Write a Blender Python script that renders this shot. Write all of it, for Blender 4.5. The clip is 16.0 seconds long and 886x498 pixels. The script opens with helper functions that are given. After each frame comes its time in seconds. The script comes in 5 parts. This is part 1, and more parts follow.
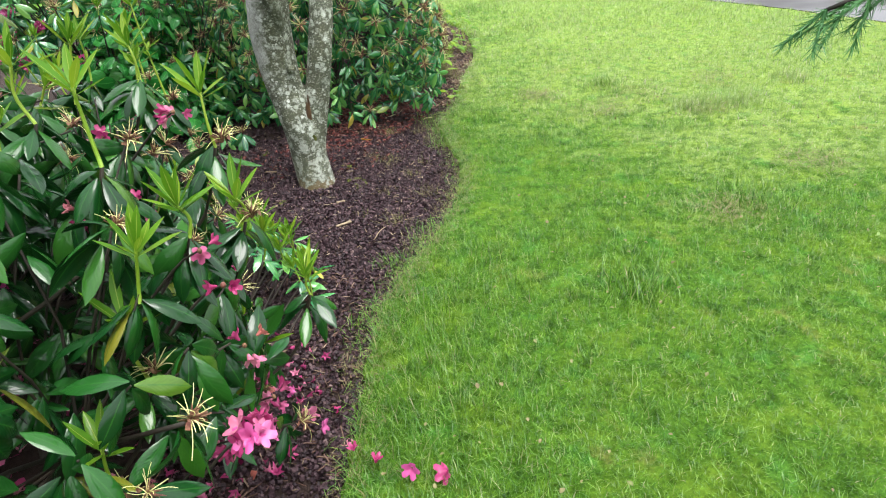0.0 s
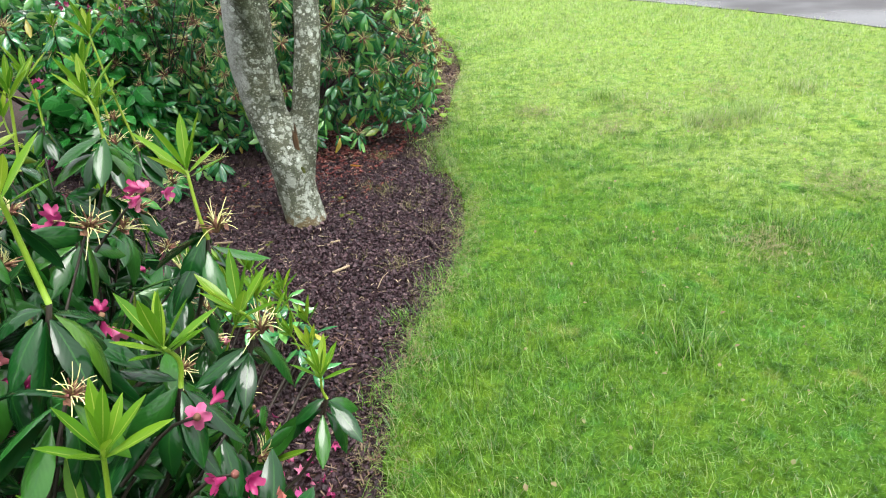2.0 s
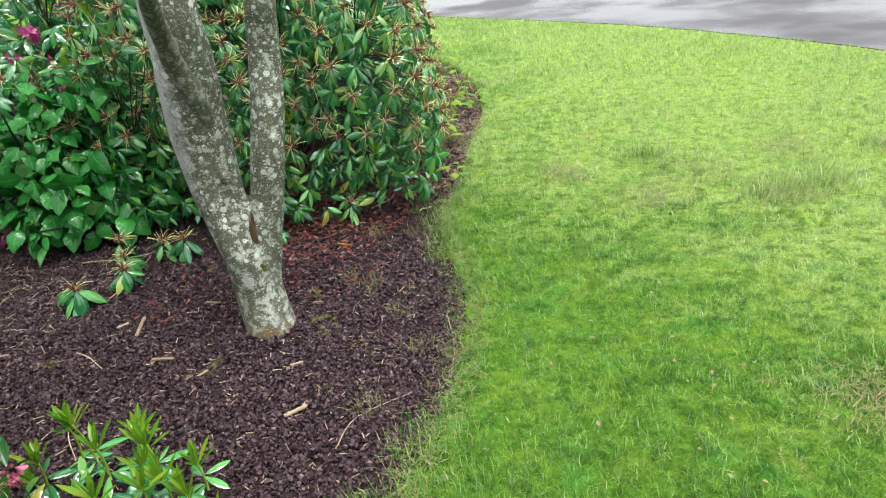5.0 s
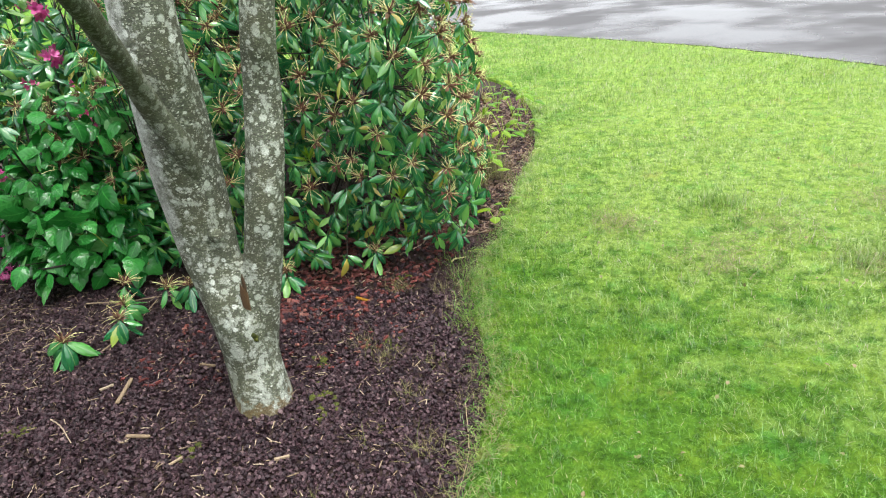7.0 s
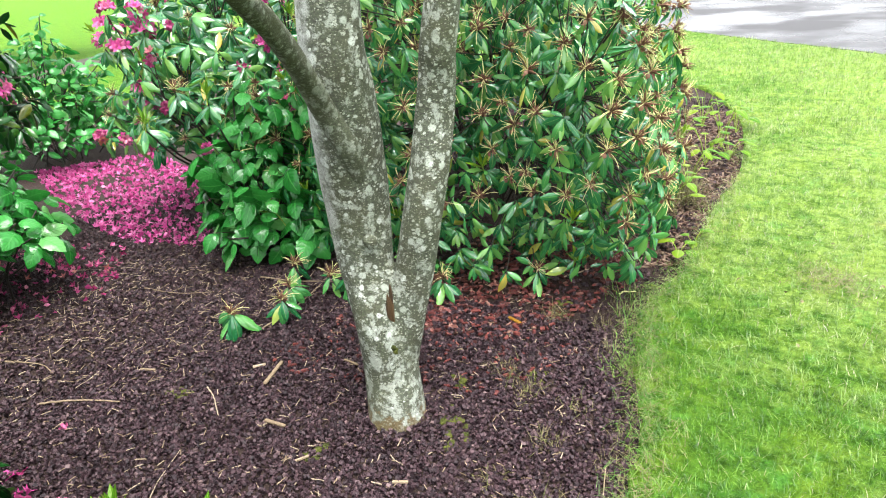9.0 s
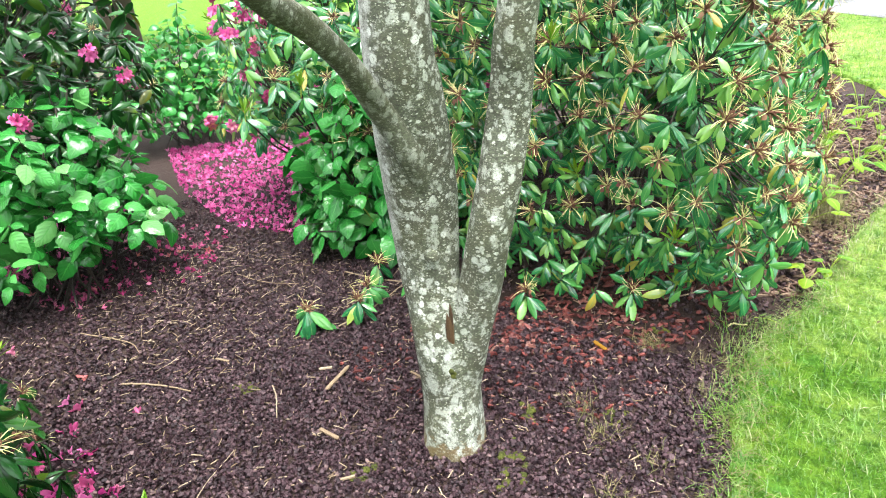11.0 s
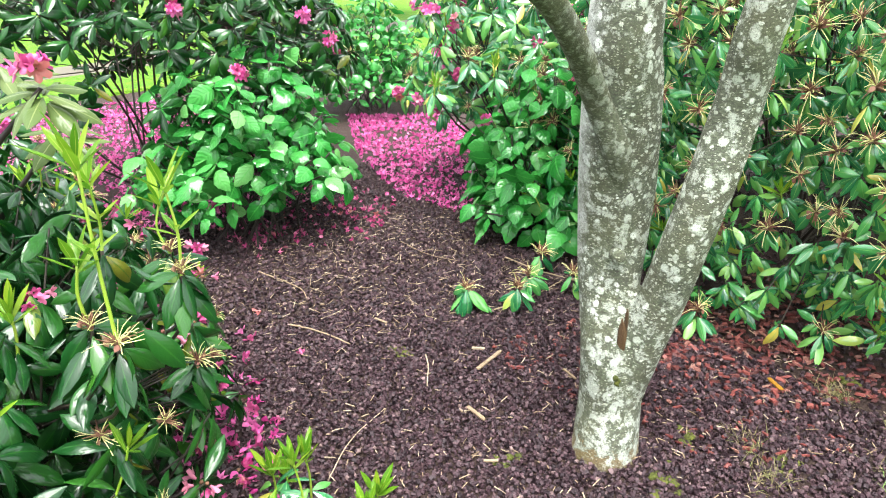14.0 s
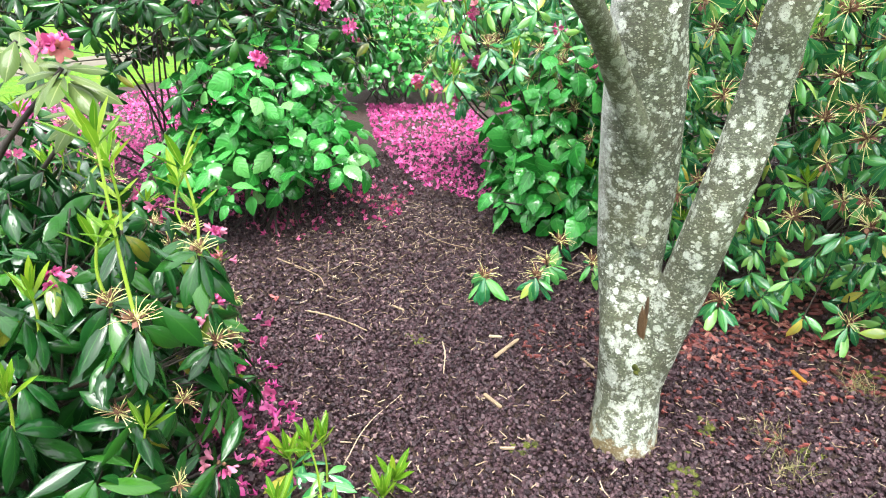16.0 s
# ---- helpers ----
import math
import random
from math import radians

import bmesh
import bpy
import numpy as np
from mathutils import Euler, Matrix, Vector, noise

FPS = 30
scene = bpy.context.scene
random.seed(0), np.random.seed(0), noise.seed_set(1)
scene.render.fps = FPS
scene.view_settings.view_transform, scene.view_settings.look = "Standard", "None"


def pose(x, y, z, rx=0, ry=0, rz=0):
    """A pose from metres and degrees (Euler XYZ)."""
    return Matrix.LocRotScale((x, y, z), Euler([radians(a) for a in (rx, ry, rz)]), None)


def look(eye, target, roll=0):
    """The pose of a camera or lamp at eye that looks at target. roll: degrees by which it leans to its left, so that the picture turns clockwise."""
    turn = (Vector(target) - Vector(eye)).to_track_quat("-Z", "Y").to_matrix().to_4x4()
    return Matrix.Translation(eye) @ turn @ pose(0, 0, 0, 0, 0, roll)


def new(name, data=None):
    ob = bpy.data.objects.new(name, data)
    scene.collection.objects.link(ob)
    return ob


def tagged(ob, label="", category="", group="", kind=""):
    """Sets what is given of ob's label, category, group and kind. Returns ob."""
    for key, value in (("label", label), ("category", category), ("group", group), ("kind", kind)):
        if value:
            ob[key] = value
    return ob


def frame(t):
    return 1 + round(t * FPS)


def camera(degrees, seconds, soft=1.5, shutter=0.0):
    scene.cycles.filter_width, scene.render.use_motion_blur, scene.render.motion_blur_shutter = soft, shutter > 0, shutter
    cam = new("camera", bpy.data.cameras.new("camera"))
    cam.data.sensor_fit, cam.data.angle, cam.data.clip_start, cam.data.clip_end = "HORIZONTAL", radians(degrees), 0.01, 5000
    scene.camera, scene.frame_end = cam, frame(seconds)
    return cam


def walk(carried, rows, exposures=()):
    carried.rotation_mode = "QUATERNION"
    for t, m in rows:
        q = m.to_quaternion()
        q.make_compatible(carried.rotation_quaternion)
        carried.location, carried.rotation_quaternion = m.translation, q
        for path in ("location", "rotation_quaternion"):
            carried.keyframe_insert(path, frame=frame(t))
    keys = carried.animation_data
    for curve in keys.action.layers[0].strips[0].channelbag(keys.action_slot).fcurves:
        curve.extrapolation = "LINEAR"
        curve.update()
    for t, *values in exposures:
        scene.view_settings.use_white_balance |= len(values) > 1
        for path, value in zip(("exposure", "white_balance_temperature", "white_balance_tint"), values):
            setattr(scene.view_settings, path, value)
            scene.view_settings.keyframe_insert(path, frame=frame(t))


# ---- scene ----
cam = camera(69.7, 16.0, soft=1.1)
PATH = [
    (0, (0.225, -0.039, 1.503), (0.103, 1.712, 0.544), -4.1),
    (0.5, (0.21, 0.023, 1.499), (0.031, 1.735, 0.481), -4.3),
    (1, (0.15, 0.135, 1.498), (-0.007, 1.849, 0.48), -3.1),
    (1.5, (0.061, 0.267, 1.525), (-0.035, 2.0, 0.532), -4.7),
    (2, (0.039, 0.377, 1.519), (-0.001, 2.134, 0.565), -4.4),
    (2.5, (0.068, 0.539, 1.537), (0.003, 2.335, 0.659), -4.4),
    (3, (0.119, 0.687, 1.538), (0.045, 2.48, 0.656), -4.8),
    (3.2, (0.118, 0.743, 1.546), (0.065, 2.535, 0.659), -4.5),
    (5.3, (0.274, 1.321, 1.547), (0.068, 3.098, 0.653), -6.0),
    (5.5, (0.286, 1.373, 1.548), (0.056, 3.153, 0.664), -6.2),
    (6, (0.292, 1.528, 1.558), (0.079, 3.334, 0.727), -5.6),
    (6.5, (0.301, 1.659, 1.567), (0.104, 3.446, 0.691), -6.1),
    (7, (0.369, 1.764, 1.562), (0.022, 3.54, 0.711), -5.6),
    (7.5, (0.385, 1.815, 1.565), (-0.219, 3.533, 0.738), -4.8),
    (8, (0.381, 1.815, 1.563), (-0.419, 3.453, 0.738), -3.9),
    (8.2, (0.34, 1.828, 1.569), (-0.474, 3.455, 0.738), -3.6),
    (10.3, (0.438, 2.331, 1.615), (-0.611, 3.814, 0.779), -7.0),
    (10.5, (0.429, 2.337, 1.609), (-0.659, 3.787, 0.764), -6.8),
    (11, (0.414, 2.322, 1.601), (-0.769, 3.693, 0.752), -5.8),
    (11.5, (0.397, 2.313, 1.596), (-0.835, 3.634, 0.737), -5.3),
    (12, (0.374, 2.291, 1.599), (-0.898, 3.574, 0.742), -4.4),
    (12.5, (0.337, 2.243, 1.603), (-1.073, 3.394, 0.774), -3.6),
    (13, (0.318, 2.216, 1.605), (-1.154, 3.293, 0.785), -2.9),
    (13.5, (0.308, 2.212, 1.594), (-1.168, 3.287, 0.776), -2.0),
    (14, (0.29, 2.226, 1.58), (-1.179, 3.285, 0.733), -1.8),
    (14.5, (0.28, 2.231, 1.569), (-1.191, 3.281, 0.711), -1.8),
    (15, (0.273, 2.236, 1.56), (-1.21, 3.264, 0.697), -1.9),
    (15.5, (0.281, 2.239, 1.553), (-1.217, 3.242, 0.688), -2.1),
    (16, (0.285, 2.226, 1.551), (-1.209, 3.235, 0.685), -2.0),
]
EXPOSURES = [(0.0, 2.05), (1.5, 2.15), (3.0, 2.05), (6.5, 2.05), (8.0, 2.35), (10.5, 2.7), (12.5, 3.0), (16.0, 3.0)]
walk(cam, [(t, look(eye, target, roll)) for t, eye, target, roll in PATH], EXPOSURES)

# ---- world and light: a bright overcast sky after rain ----
world = bpy.data.worlds.new("overcast_sky")
scene.world = world
world.use_nodes = True
wn, wl = world.node_tree.nodes, world.node_tree.links
sky = wn.new("ShaderNodeTexSky")
sky.sky_type, sky.sun_disc = "NISHITA", False
sky.sun_elevation, sky.sun_rotation = radians(68), radians(124)
sky.air_density, sky.dust_density, sky.ozone_density = 1.0, 6.0, 1.0
grey = wn.new("ShaderNodeHueSaturation")
grey.inputs["Saturation"].default_value = 0.22
wl.new(sky.outputs[0], grey.inputs["Color"])
cloud = wn.new("ShaderNodeMix")
cloud.data_type = "RGBA"
cloud.inputs[0].default_value = 0.45
cloud.inputs[7].default_value = (6.2, 6.5, 6.9, 1)
wl.new(grey.outputs[0], cloud.inputs[6])
wl.new(cloud.outputs[2], wn["Background"].inputs["Color"])
wn["Background"].inputs["Strength"].default_value = 0.1

sun_data = bpy.data.lights.new("sun", "SUN")
sun_data.energy, sun_data.angle, sun_data.color = 1.5, radians(42), (1.0, 0.985, 0.95)
sun = new("sun", sun_data)
sun.matrix_world = look((1.5, -0.6, 9.0), (0, 0, 0))


# ---- small tools ----
def rng(seed):
    return np.random.default_rng(seed)


def unit(a):
    return a / np.maximum(np.linalg.norm(a, axis=-1, keepdims=True), 1e-9)


def bases(along, normal):
    """Turn matrices whose columns are across, along and normal."""
    y = unit(along)
    x = unit(np.cross(y, normal))
    z = np.cross(x, y)
    return np.stack([x, y, z], -1)


def mesh_of(name, verts, quads, uvs=None, mats=(), mat_index=None, smooth=True):
    """A mesh from arrays of points and of four-cornered faces."""
    me = bpy.data.meshes.new(name)
    n, f = len(verts), len(quads)
    me.vertices.add(n)
    me.vertices.foreach_set("co", np.ascontiguousarray(verts, dtype=np.float32).ravel())
    me.loops.add(4 * f)
    me.loops.foreach_set("vertex_index", np.ascontiguousarray(quads, dtype=np.int32).ravel())
    me.polygons.add(f)
    me.polygons.foreach_set("loop_start", np.arange(0, 4 * f, 4, dtype=np.int32))
    if uvs is not None:
        layer = me.uv_layers.new(name="UVMap")
        layer.data.foreach_set("uv", np.ascontiguousarray(uvs[np.asarray(quads).ravel()], dtype=np.float32).ravel())
    for m in mats:
        me.materials.append(m)
    if mat_index is not None:
        me.polygons.foreach_set("material_index", np.ascontiguousarray(mat_index, dtype=np.int32))
    me.polygons.foreach_set("use_smooth", np.full(f, smooth, dtype=bool))
    me.update(calc_edges=True)
    me.validate()
    return me


class Pile:
    """Many shapes gathered into one mesh."""

    def __init__(self):
        self.v, self.q, self.u, self.m, self.n = [], [], [], [], 0

    def add(self, shape, turns, places, sizes, mat=0):
        v, q, u = shape
        k = len(turns)
        if not k:
            return self
        sizes = np.asarray(sizes, float)
        sizes = np.repeat(sizes[:, None], 3, 1) if sizes.ndim == 1 else sizes
        w = np.einsum("nij,nkj->nki", turns, v[None] * sizes[:, None, :]) + places[:, None, :]
        self.v.append(w.reshape(-1, 3))
        self.q.append((q[None] + (np.arange(k) * len(v))[:, None, None] + self.n).reshape(-1, 4))
        self.u.append(np.tile(u, (k, 1)))
        self.m.append(np.full(k * len(q), mat))
        self.n += k * len(v)
        return self

    def raw(self, v, q, u=None, mat=0):
        self.v.append(np.asarray(v, float))
        self.q.append(np.asarray(q) + self.n)
        self.u.append(np.zeros((len(v), 2)) if u is None else u)
        self.m.append(np.full(len(q), mat))
        self.n += len(v)
        return self

    def mesh(self, name, mats, smooth=True):
        return mesh_of(name, np.concatenate(self.v), np.concatenate(self.q), np.concatenate(self.u), mats, np.concatenate(self.m), smooth)


def tube(points, radii, sides=6):
    """A swept tube through points: its vertices, faces and uvs."""
    p, r = np.asarray(points, float), np.asarray(radii, float)
    t = unit(np.gradient(p, axis=0))
    ref = np.array([0.31, 0.22, 0.92]) if abs(t[0, 2]) < 0.8 else np.array([0.9, 0.3, 0.1])
    b = bases(t, np.tile(ref, (len(p), 1)))
    a = np.linspace(0, 2 * math.pi, sides, endpoint=False)
    ring = np.cos(a)[None, :, None] * b[:, None, :, 0] + np.sin(a)[None, :, None] * b[:, None, :, 2]
    v = (p[:, None] + ring * r[:, None, None]).reshape(-1, 3)
    q = []
    for i in range(len(p) - 1):
        for s in range(sides):
            s2 = (s + 1) % sides
            q.append((i * sides + s, i * sides + s2, (i + 1) * sides + s2, (i + 1) * sides + s))
    e = (len(p) - 1) * sides
    for o in (0, e):
        for s in range(1, sides - 2, 2):
            q.append((o, o + s, o + s + 1, o + min(s + 2, sides - 1)))
    u = np.stack([np.tile(a / 6.3, len(p)), np.repeat(np.linspace(0, 1, len(p)), sides)], -1)
    return v, np.array(q), u


def smooth_line(points, n):
    """A Catmull-Rom line through points, with n places on it."""
    p = np.asarray(points, float)
    p = np.concatenate([2 * p[:1] - p[1:2], p, 2 * p[-1:] - p[-2:-1]])
    s = np.linspace(0, len(p) - 3 - 1e-6, n)
    i, f = s.astype(int), (s % 1)[:, None]
    a, b, c, d = p[i], p[i + 1], p[i + 2], p[i + 3]
    return 0.5 * (2 * b + (c - a) * f + (2 * a - 5 * b + 4 * c - d) * f**2 + (3 * b - a - 3 * c + d) * f**3)


def part(name, data, parent, label="", m=None):
    """One mesh object under a thing or a part."""
    ob = new(name, data)
    ob.parent = parent
    if m is not None:
        ob.matrix_local = m
    return tagged(ob, label)


def thing(name, label, category, place=(0, 0, 0), group="", kind="", data=None):
    ob = new(name, data)
    ob.location = place
    return tagged(ob, label, category, group, kind)


def wave(x, y, seed=0.0, scale=1.0):
    """Cheap smooth noise about -1 to 1 over the plan."""
    x, y = np.asarray(x) * scale + seed * 7.13, np.asarray(y) * scale - seed * 3.7
    return (np.sin(1.7 * x + 1.3 * np.sin(1.1 * y)) + np.sin(2.3 * y + 1.7 * np.sin(0.9 * x + 1)) + 0.6 * np.sin(4.1 * x - 3.3 * y + 2)) / 2.6


# ---- materials ----
def material(name):
    mat = bpy.data.materials.new(name)
    mat.use_nodes = True
    nt = mat.node_tree
    return mat, nt.nodes, nt.links, nt.nodes["Principled BSDF"]


def ramp(nodes, links, source, stops):
    r = nodes.new("ShaderNodeValToRGB")
    while len(r.color_ramp.elements) < len(stops):
        r.color_ramp.elements.new(0.5)
    for e, (at, colour) in zip(r.color_ramp.elements, stops):
        e.position, e.color = at, (*colour, 1)
    links.new(source, r.inputs[0])
    return r.outputs[0]


def noise_at(nodes, links, scale, detail=4, rough=0.6, vector=None):
    n = nodes.new("ShaderNodeTexNoise")
    n.inputs["Scale"].default_value, n.inputs["Detail"].default_value, n.inputs["Roughness"].default_value = scale, detail, rough
    if vector is not None:
        links.new(vector, n.inputs["Vector"])
    return n.outputs["Fac"]


def maths(nodes, links, kind, a, b):
    m = nodes.new("ShaderNodeMath")
    m.operation = kind
    for k, v in enumerate((a, b)):
        if isinstance(v, (int, float)):
            m.inputs[k].default_value = v
        else:
            links.new(v, m.inputs[k])
    return m.outputs[0]


def blend(nodes, links, fac, a, b, kind="MIX"):
    m = nodes.new("ShaderNodeMix")
    m.data_type, m.blend_type = "RGBA", kind
    for k, v in ((0, fac), (6, a), (7, b)):
        if isinstance(v, (int, float)):
            m.inputs[k].default_value = v
        elif isinstance(v, tuple):
            m.inputs[k].default_value = (*v, 1)
        else:
            links.new(v, m.inputs[k])
    return m.outputs[2]


def bump(nodes, links, bsdf, height, strength, distance):
    b = nodes.new("ShaderNodeBump")
    b.inputs["Strength"].default_value, b.inputs["Distance"].default_value = strength, distance
    links.new(height, b.inputs["Height"])
    links.new(b.outputs[0], bsdf.inputs["Normal"])


def place_of(nodes):
    return nodes.new("ShaderNodeNewGeometry").outputs["Position"]


def lot(nodes, links):
    """A chance value of each piece, whether it is an object or an island."""
    a = nodes.new("ShaderNodeNewGeometry").outputs["Random Per Island"]
    b = nodes.new("ShaderNodeObjectInfo").outputs["Random"]
    return maths(nodes, links, "FRACT", maths(nodes, links, "ADD", a, b), 0.0)


def thin(mat, nodes, links, bsdf, colour, amount):
    """Lets some light through a leaf, blade or petal."""
    t = nodes.new("ShaderNodeBsdfTranslucent")
    if isinstance(colour, tuple):
        t.inputs[0].default_value = (*colour, 1)
    else:
        links.new(colour, t.inputs[0])
    mix = nodes.new("ShaderNodeMixShader")
    mix.inputs[0].default_value = amount
    links.new(bsdf.outputs[0], mix.inputs[1])
    links.new(t.outputs[0], mix.inputs[2])
    links.new(mix.outputs[0], nodes["Material Output"].inputs[0])


def leaf_material(name, stops, rough, rib, veins, through_light, relief=0.25, film=0.35, water=1.47):
    mat, n, l, b = material(name)
    col = ramp(n, l, lot(n, l), stops)
    spot = noise_at(n, l, 38, 3)
    col = blend(n, l, maths(n, l, "MULTIPLY", spot, 0.5), col, stops[0][1], "MIX")
    uv = n.new("ShaderNodeUVMap")
    sep = n.new("ShaderNodeSeparateXYZ")
    l.new(uv.outputs[0], sep.inputs[0])
    off = maths(n, l, "ABSOLUTE", maths(n, l, "SUBTRACT", sep.outputs[0], 0.5), 0)
    mid = maths(n, l, "LESS_THAN", off, 0.035)
    side = maths(n, l, "SINE", maths(n, l, "MULTIPLY", maths(n, l, "SUBTRACT", sep.outputs[1], maths(n, l, "MULTIPLY", off, 0.55)), veins), 0)
    col = blend(n, l, maths(n, l, "MULTIPLY", mid, 0.65), col, rib)
    l.new(col, b.inputs["Base Color"])
    b.inputs["Roughness"].default_value = rough
    b.inputs["Coat Weight"].default_value, b.inputs["Coat Roughness"].default_value = film, 0.09
    b.inputs["Coat IOR"].default_value = water
    b.inputs["Specular IOR Level"].default_value = 0.08
    wet = noise_at(n, l, 70, 2)
    l.new(ramp(n, l, wet, [(0.35, (rough * 0.75,) * 3), (0.7, (rough * 1.7,) * 3)]), b.inputs["Roughness"])
    bump(n, l, b, maths(n, l, "ADD", maths(n, l, "MULTIPLY", side, 0.5), maths(n, l, "MULTIPLY", mid, -1.2)), relief, 0.004)
    thin(mat, n, l, b, col, through_light)
    return mat


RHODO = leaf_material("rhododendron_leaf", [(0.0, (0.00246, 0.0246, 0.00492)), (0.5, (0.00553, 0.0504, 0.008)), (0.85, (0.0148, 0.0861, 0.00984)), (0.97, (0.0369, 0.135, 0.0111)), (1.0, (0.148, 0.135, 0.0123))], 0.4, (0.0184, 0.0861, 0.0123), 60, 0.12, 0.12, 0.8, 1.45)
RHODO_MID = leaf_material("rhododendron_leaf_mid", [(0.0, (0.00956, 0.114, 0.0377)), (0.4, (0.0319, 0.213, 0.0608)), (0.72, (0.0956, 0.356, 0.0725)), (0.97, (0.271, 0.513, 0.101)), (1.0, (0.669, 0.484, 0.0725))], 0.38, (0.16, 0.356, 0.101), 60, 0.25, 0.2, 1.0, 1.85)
RHODO_PALE = leaf_material("rhododendron_leaf_pale", [(0.0, (0.057, 0.0969, 0.0228)), (1.0, (0.103, 0.137, 0.0456))], 0.45, (0.171, 0.205, 0.0798), 60, 0.25, 0.12)
YOUNG = leaf_material("young_leaf", [(0.0, (0.0571, 0.163, 0.00952)), (0.6, (0.114, 0.237, 0.0136)), (1.0, (0.212, 0.3, 0.0204))], 0.35, (0.294, 0.351, 0.068), 50, 0.4, 0.08)
BROAD = leaf_material("broad_leaf", [(0.0, (0.0125, 0.13, 0.0178)), (0.5, (0.028, 0.225, 0.0325)), (0.85, (0.0623, 0.301, 0.0593)), (1.0, (0.162, 0.376, 0.119))], 0.4, (0.0623, 0.286, 0.0533), 40, 0.28, 0.5, 0.8, 1.45)
YELLOWED = leaf_material("yellowed_leaf", [(0.0, (0.239, 0.125, 0.0171)), (1.0, (0.262, 0.114, 0.0171))], 0.4, (0.342, 0.257, 0.057), 50, 0.3)
CONIFER = leaf_material("conifer_needle", [(0.0, (0.0462, 0.138, 0.0462)), (1.0, (0.0924, 0.231, 0.0769))], 0.45, (0.0924, 0.231, 0.0769), 10, 0.2)


def petal_material(name, stops, amount=0.35):
    mat, n, l, b = material(name)
    col = ramp(n, l, lot(n, l), stops)
    col = blend(n, l, maths(n, l, "MULTIPLY", noise_at(n, l, 60, 3), 0.5), col, stops[0][1])
    l.new(col, b.inputs["Base Color"])
    b.inputs["Roughness"].default_value = 0.45
    thin(mat, n, l, b, col, amount)
    return mat


PINK = petal_material("pink_petal", [(0.0, (0.42, 0.03, 0.19)), (0.5, (0.58, 0.09, 0.31)), (1.0, (0.68, 0.24, 0.45))])
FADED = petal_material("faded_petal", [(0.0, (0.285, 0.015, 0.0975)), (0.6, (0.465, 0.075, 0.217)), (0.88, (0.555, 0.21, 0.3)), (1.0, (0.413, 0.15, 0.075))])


def plain_material(name, stops, rough, scale=30, relief=0.3, depth=0.004):
    mat, n, l, b = material(name)
    col = ramp(n, l, lot(n, l), stops)
    f = noise_at(n, l, scale, 5)
    col = blend(n, l, maths(n, l, "MULTIPLY", f, 0.6), col, tuple(c * 0.5 for c in stops[0][1]))
    l.new(col, b.inputs["Base Color"])
    b.inputs["Roughness"].default_value = rough
    b.inputs["Specular IOR Level"].default_value = 0.3
    bump(n, l, b, f, relief, depth)
    return mat


SHOOT = plain_material("green_shoot", [(0.0, (0.18, 0.3, 0.0225)), (1.0, (0.27, 0.36, 0.045))], 0.4)
HUSK = plain_material("spent_flower", [(0.0, (0.128, 0.0541, 0.0342)), (0.6, (0.21, 0.119, 0.0627)), (1.0, (0.191, 0.065, 0.057))], 0.6)
STALK = plain_material("spent_stalk", [(0.0, (0.54, 0.552, 0.192)), (0.6, (0.744, 0.72, 0.348)), (1.0, (0.66, 0.552, 0.288))], 0.5)
TWIG = plain_material("twig_bark", [(0.0, (0.0142, 0.0108, 0.00741)), (1.0, (0.037, 0.0285, 0.0199))], 0.6, 60)
STRAW = plain_material("dry_stick", [(0.0, (0.17, 0.119, 0.0723)), (0.5, (0.272, 0.208, 0.136)), (1.0, (0.383, 0.315, 0.23))], 0.6, 80)
DEADGRASS = plain_material("dead_grass", [(0.0, (0.126, 0.106, 0.0436)), (0.5, (0.184, 0.16, 0.0727)), (1.0, (0.0969, 0.131, 0.0291))], 0.6)
GRAVEL = plain_material("lava_gravel", [(0.0, (0.014, 0.00721, 0.00989)), (0.4, (0.034, 0.0171, 0.0218)), (0.8, (0.0622, 0.0324, 0.0395)), (0.95, (0.0901, 0.0522, 0.0584)), (1.0, (0.201, 0.135, 0.13))], 0.55, 120, 0.6, 0.003)
BROWNBARK = plain_material("brown_bark_chip", [(0.0, (0.0684, 0.0342, 0.0256)), (0.6, (0.137, 0.0826, 0.057)), (1.0, (0.228, 0.171, 0.12))], 0.6, 60)
REDBARK = plain_material("red_bark_chip", [(0.0, (0.0525, 0.0132, 0.0109)), (0.5, (0.112, 0.0247, 0.0218)), (0.85, (0.197, 0.0509, 0.0422)), (1.0, (0.28, 0.16, 0.123))], 0.5, 60)
MOSS = plain_material("moss", [(0.0, (0.0456, 0.057, 0.00684)), (1.0, (0.103, 0.114, 0.0142))], 0.9, 200, 1.0)


def soil_material():
    mat, n, l, b = material("mulched_soil")
    p = place_of(n)
    fine = noise_at(n, l, 90, 6, 0.7, p)
    big = noise_at(n, l, 2.2, 4, 0.6, p)
    col = ramp(n, l, fine, [(0.3, (0.00855, 0.00513, 0.00456)), (0.55, (0.0285, 0.0165, 0.0142)), (0.75, (0.057, 0.0342, 0.0268))])
    col = blend(n, l, maths(n, l, "MULTIPLY", big, 0.6), col, (0.0285, 0.0188, 0.0137))
    l.new(col, b.inputs["Base Color"])
    b.inputs["Roughness"].default_value = 0.85
    b.inputs["Specular IOR Level"].default_value = 0.2
    bump(n, l, b, fine, 1.0, 0.012)
    return mat


SOIL = soil_material()


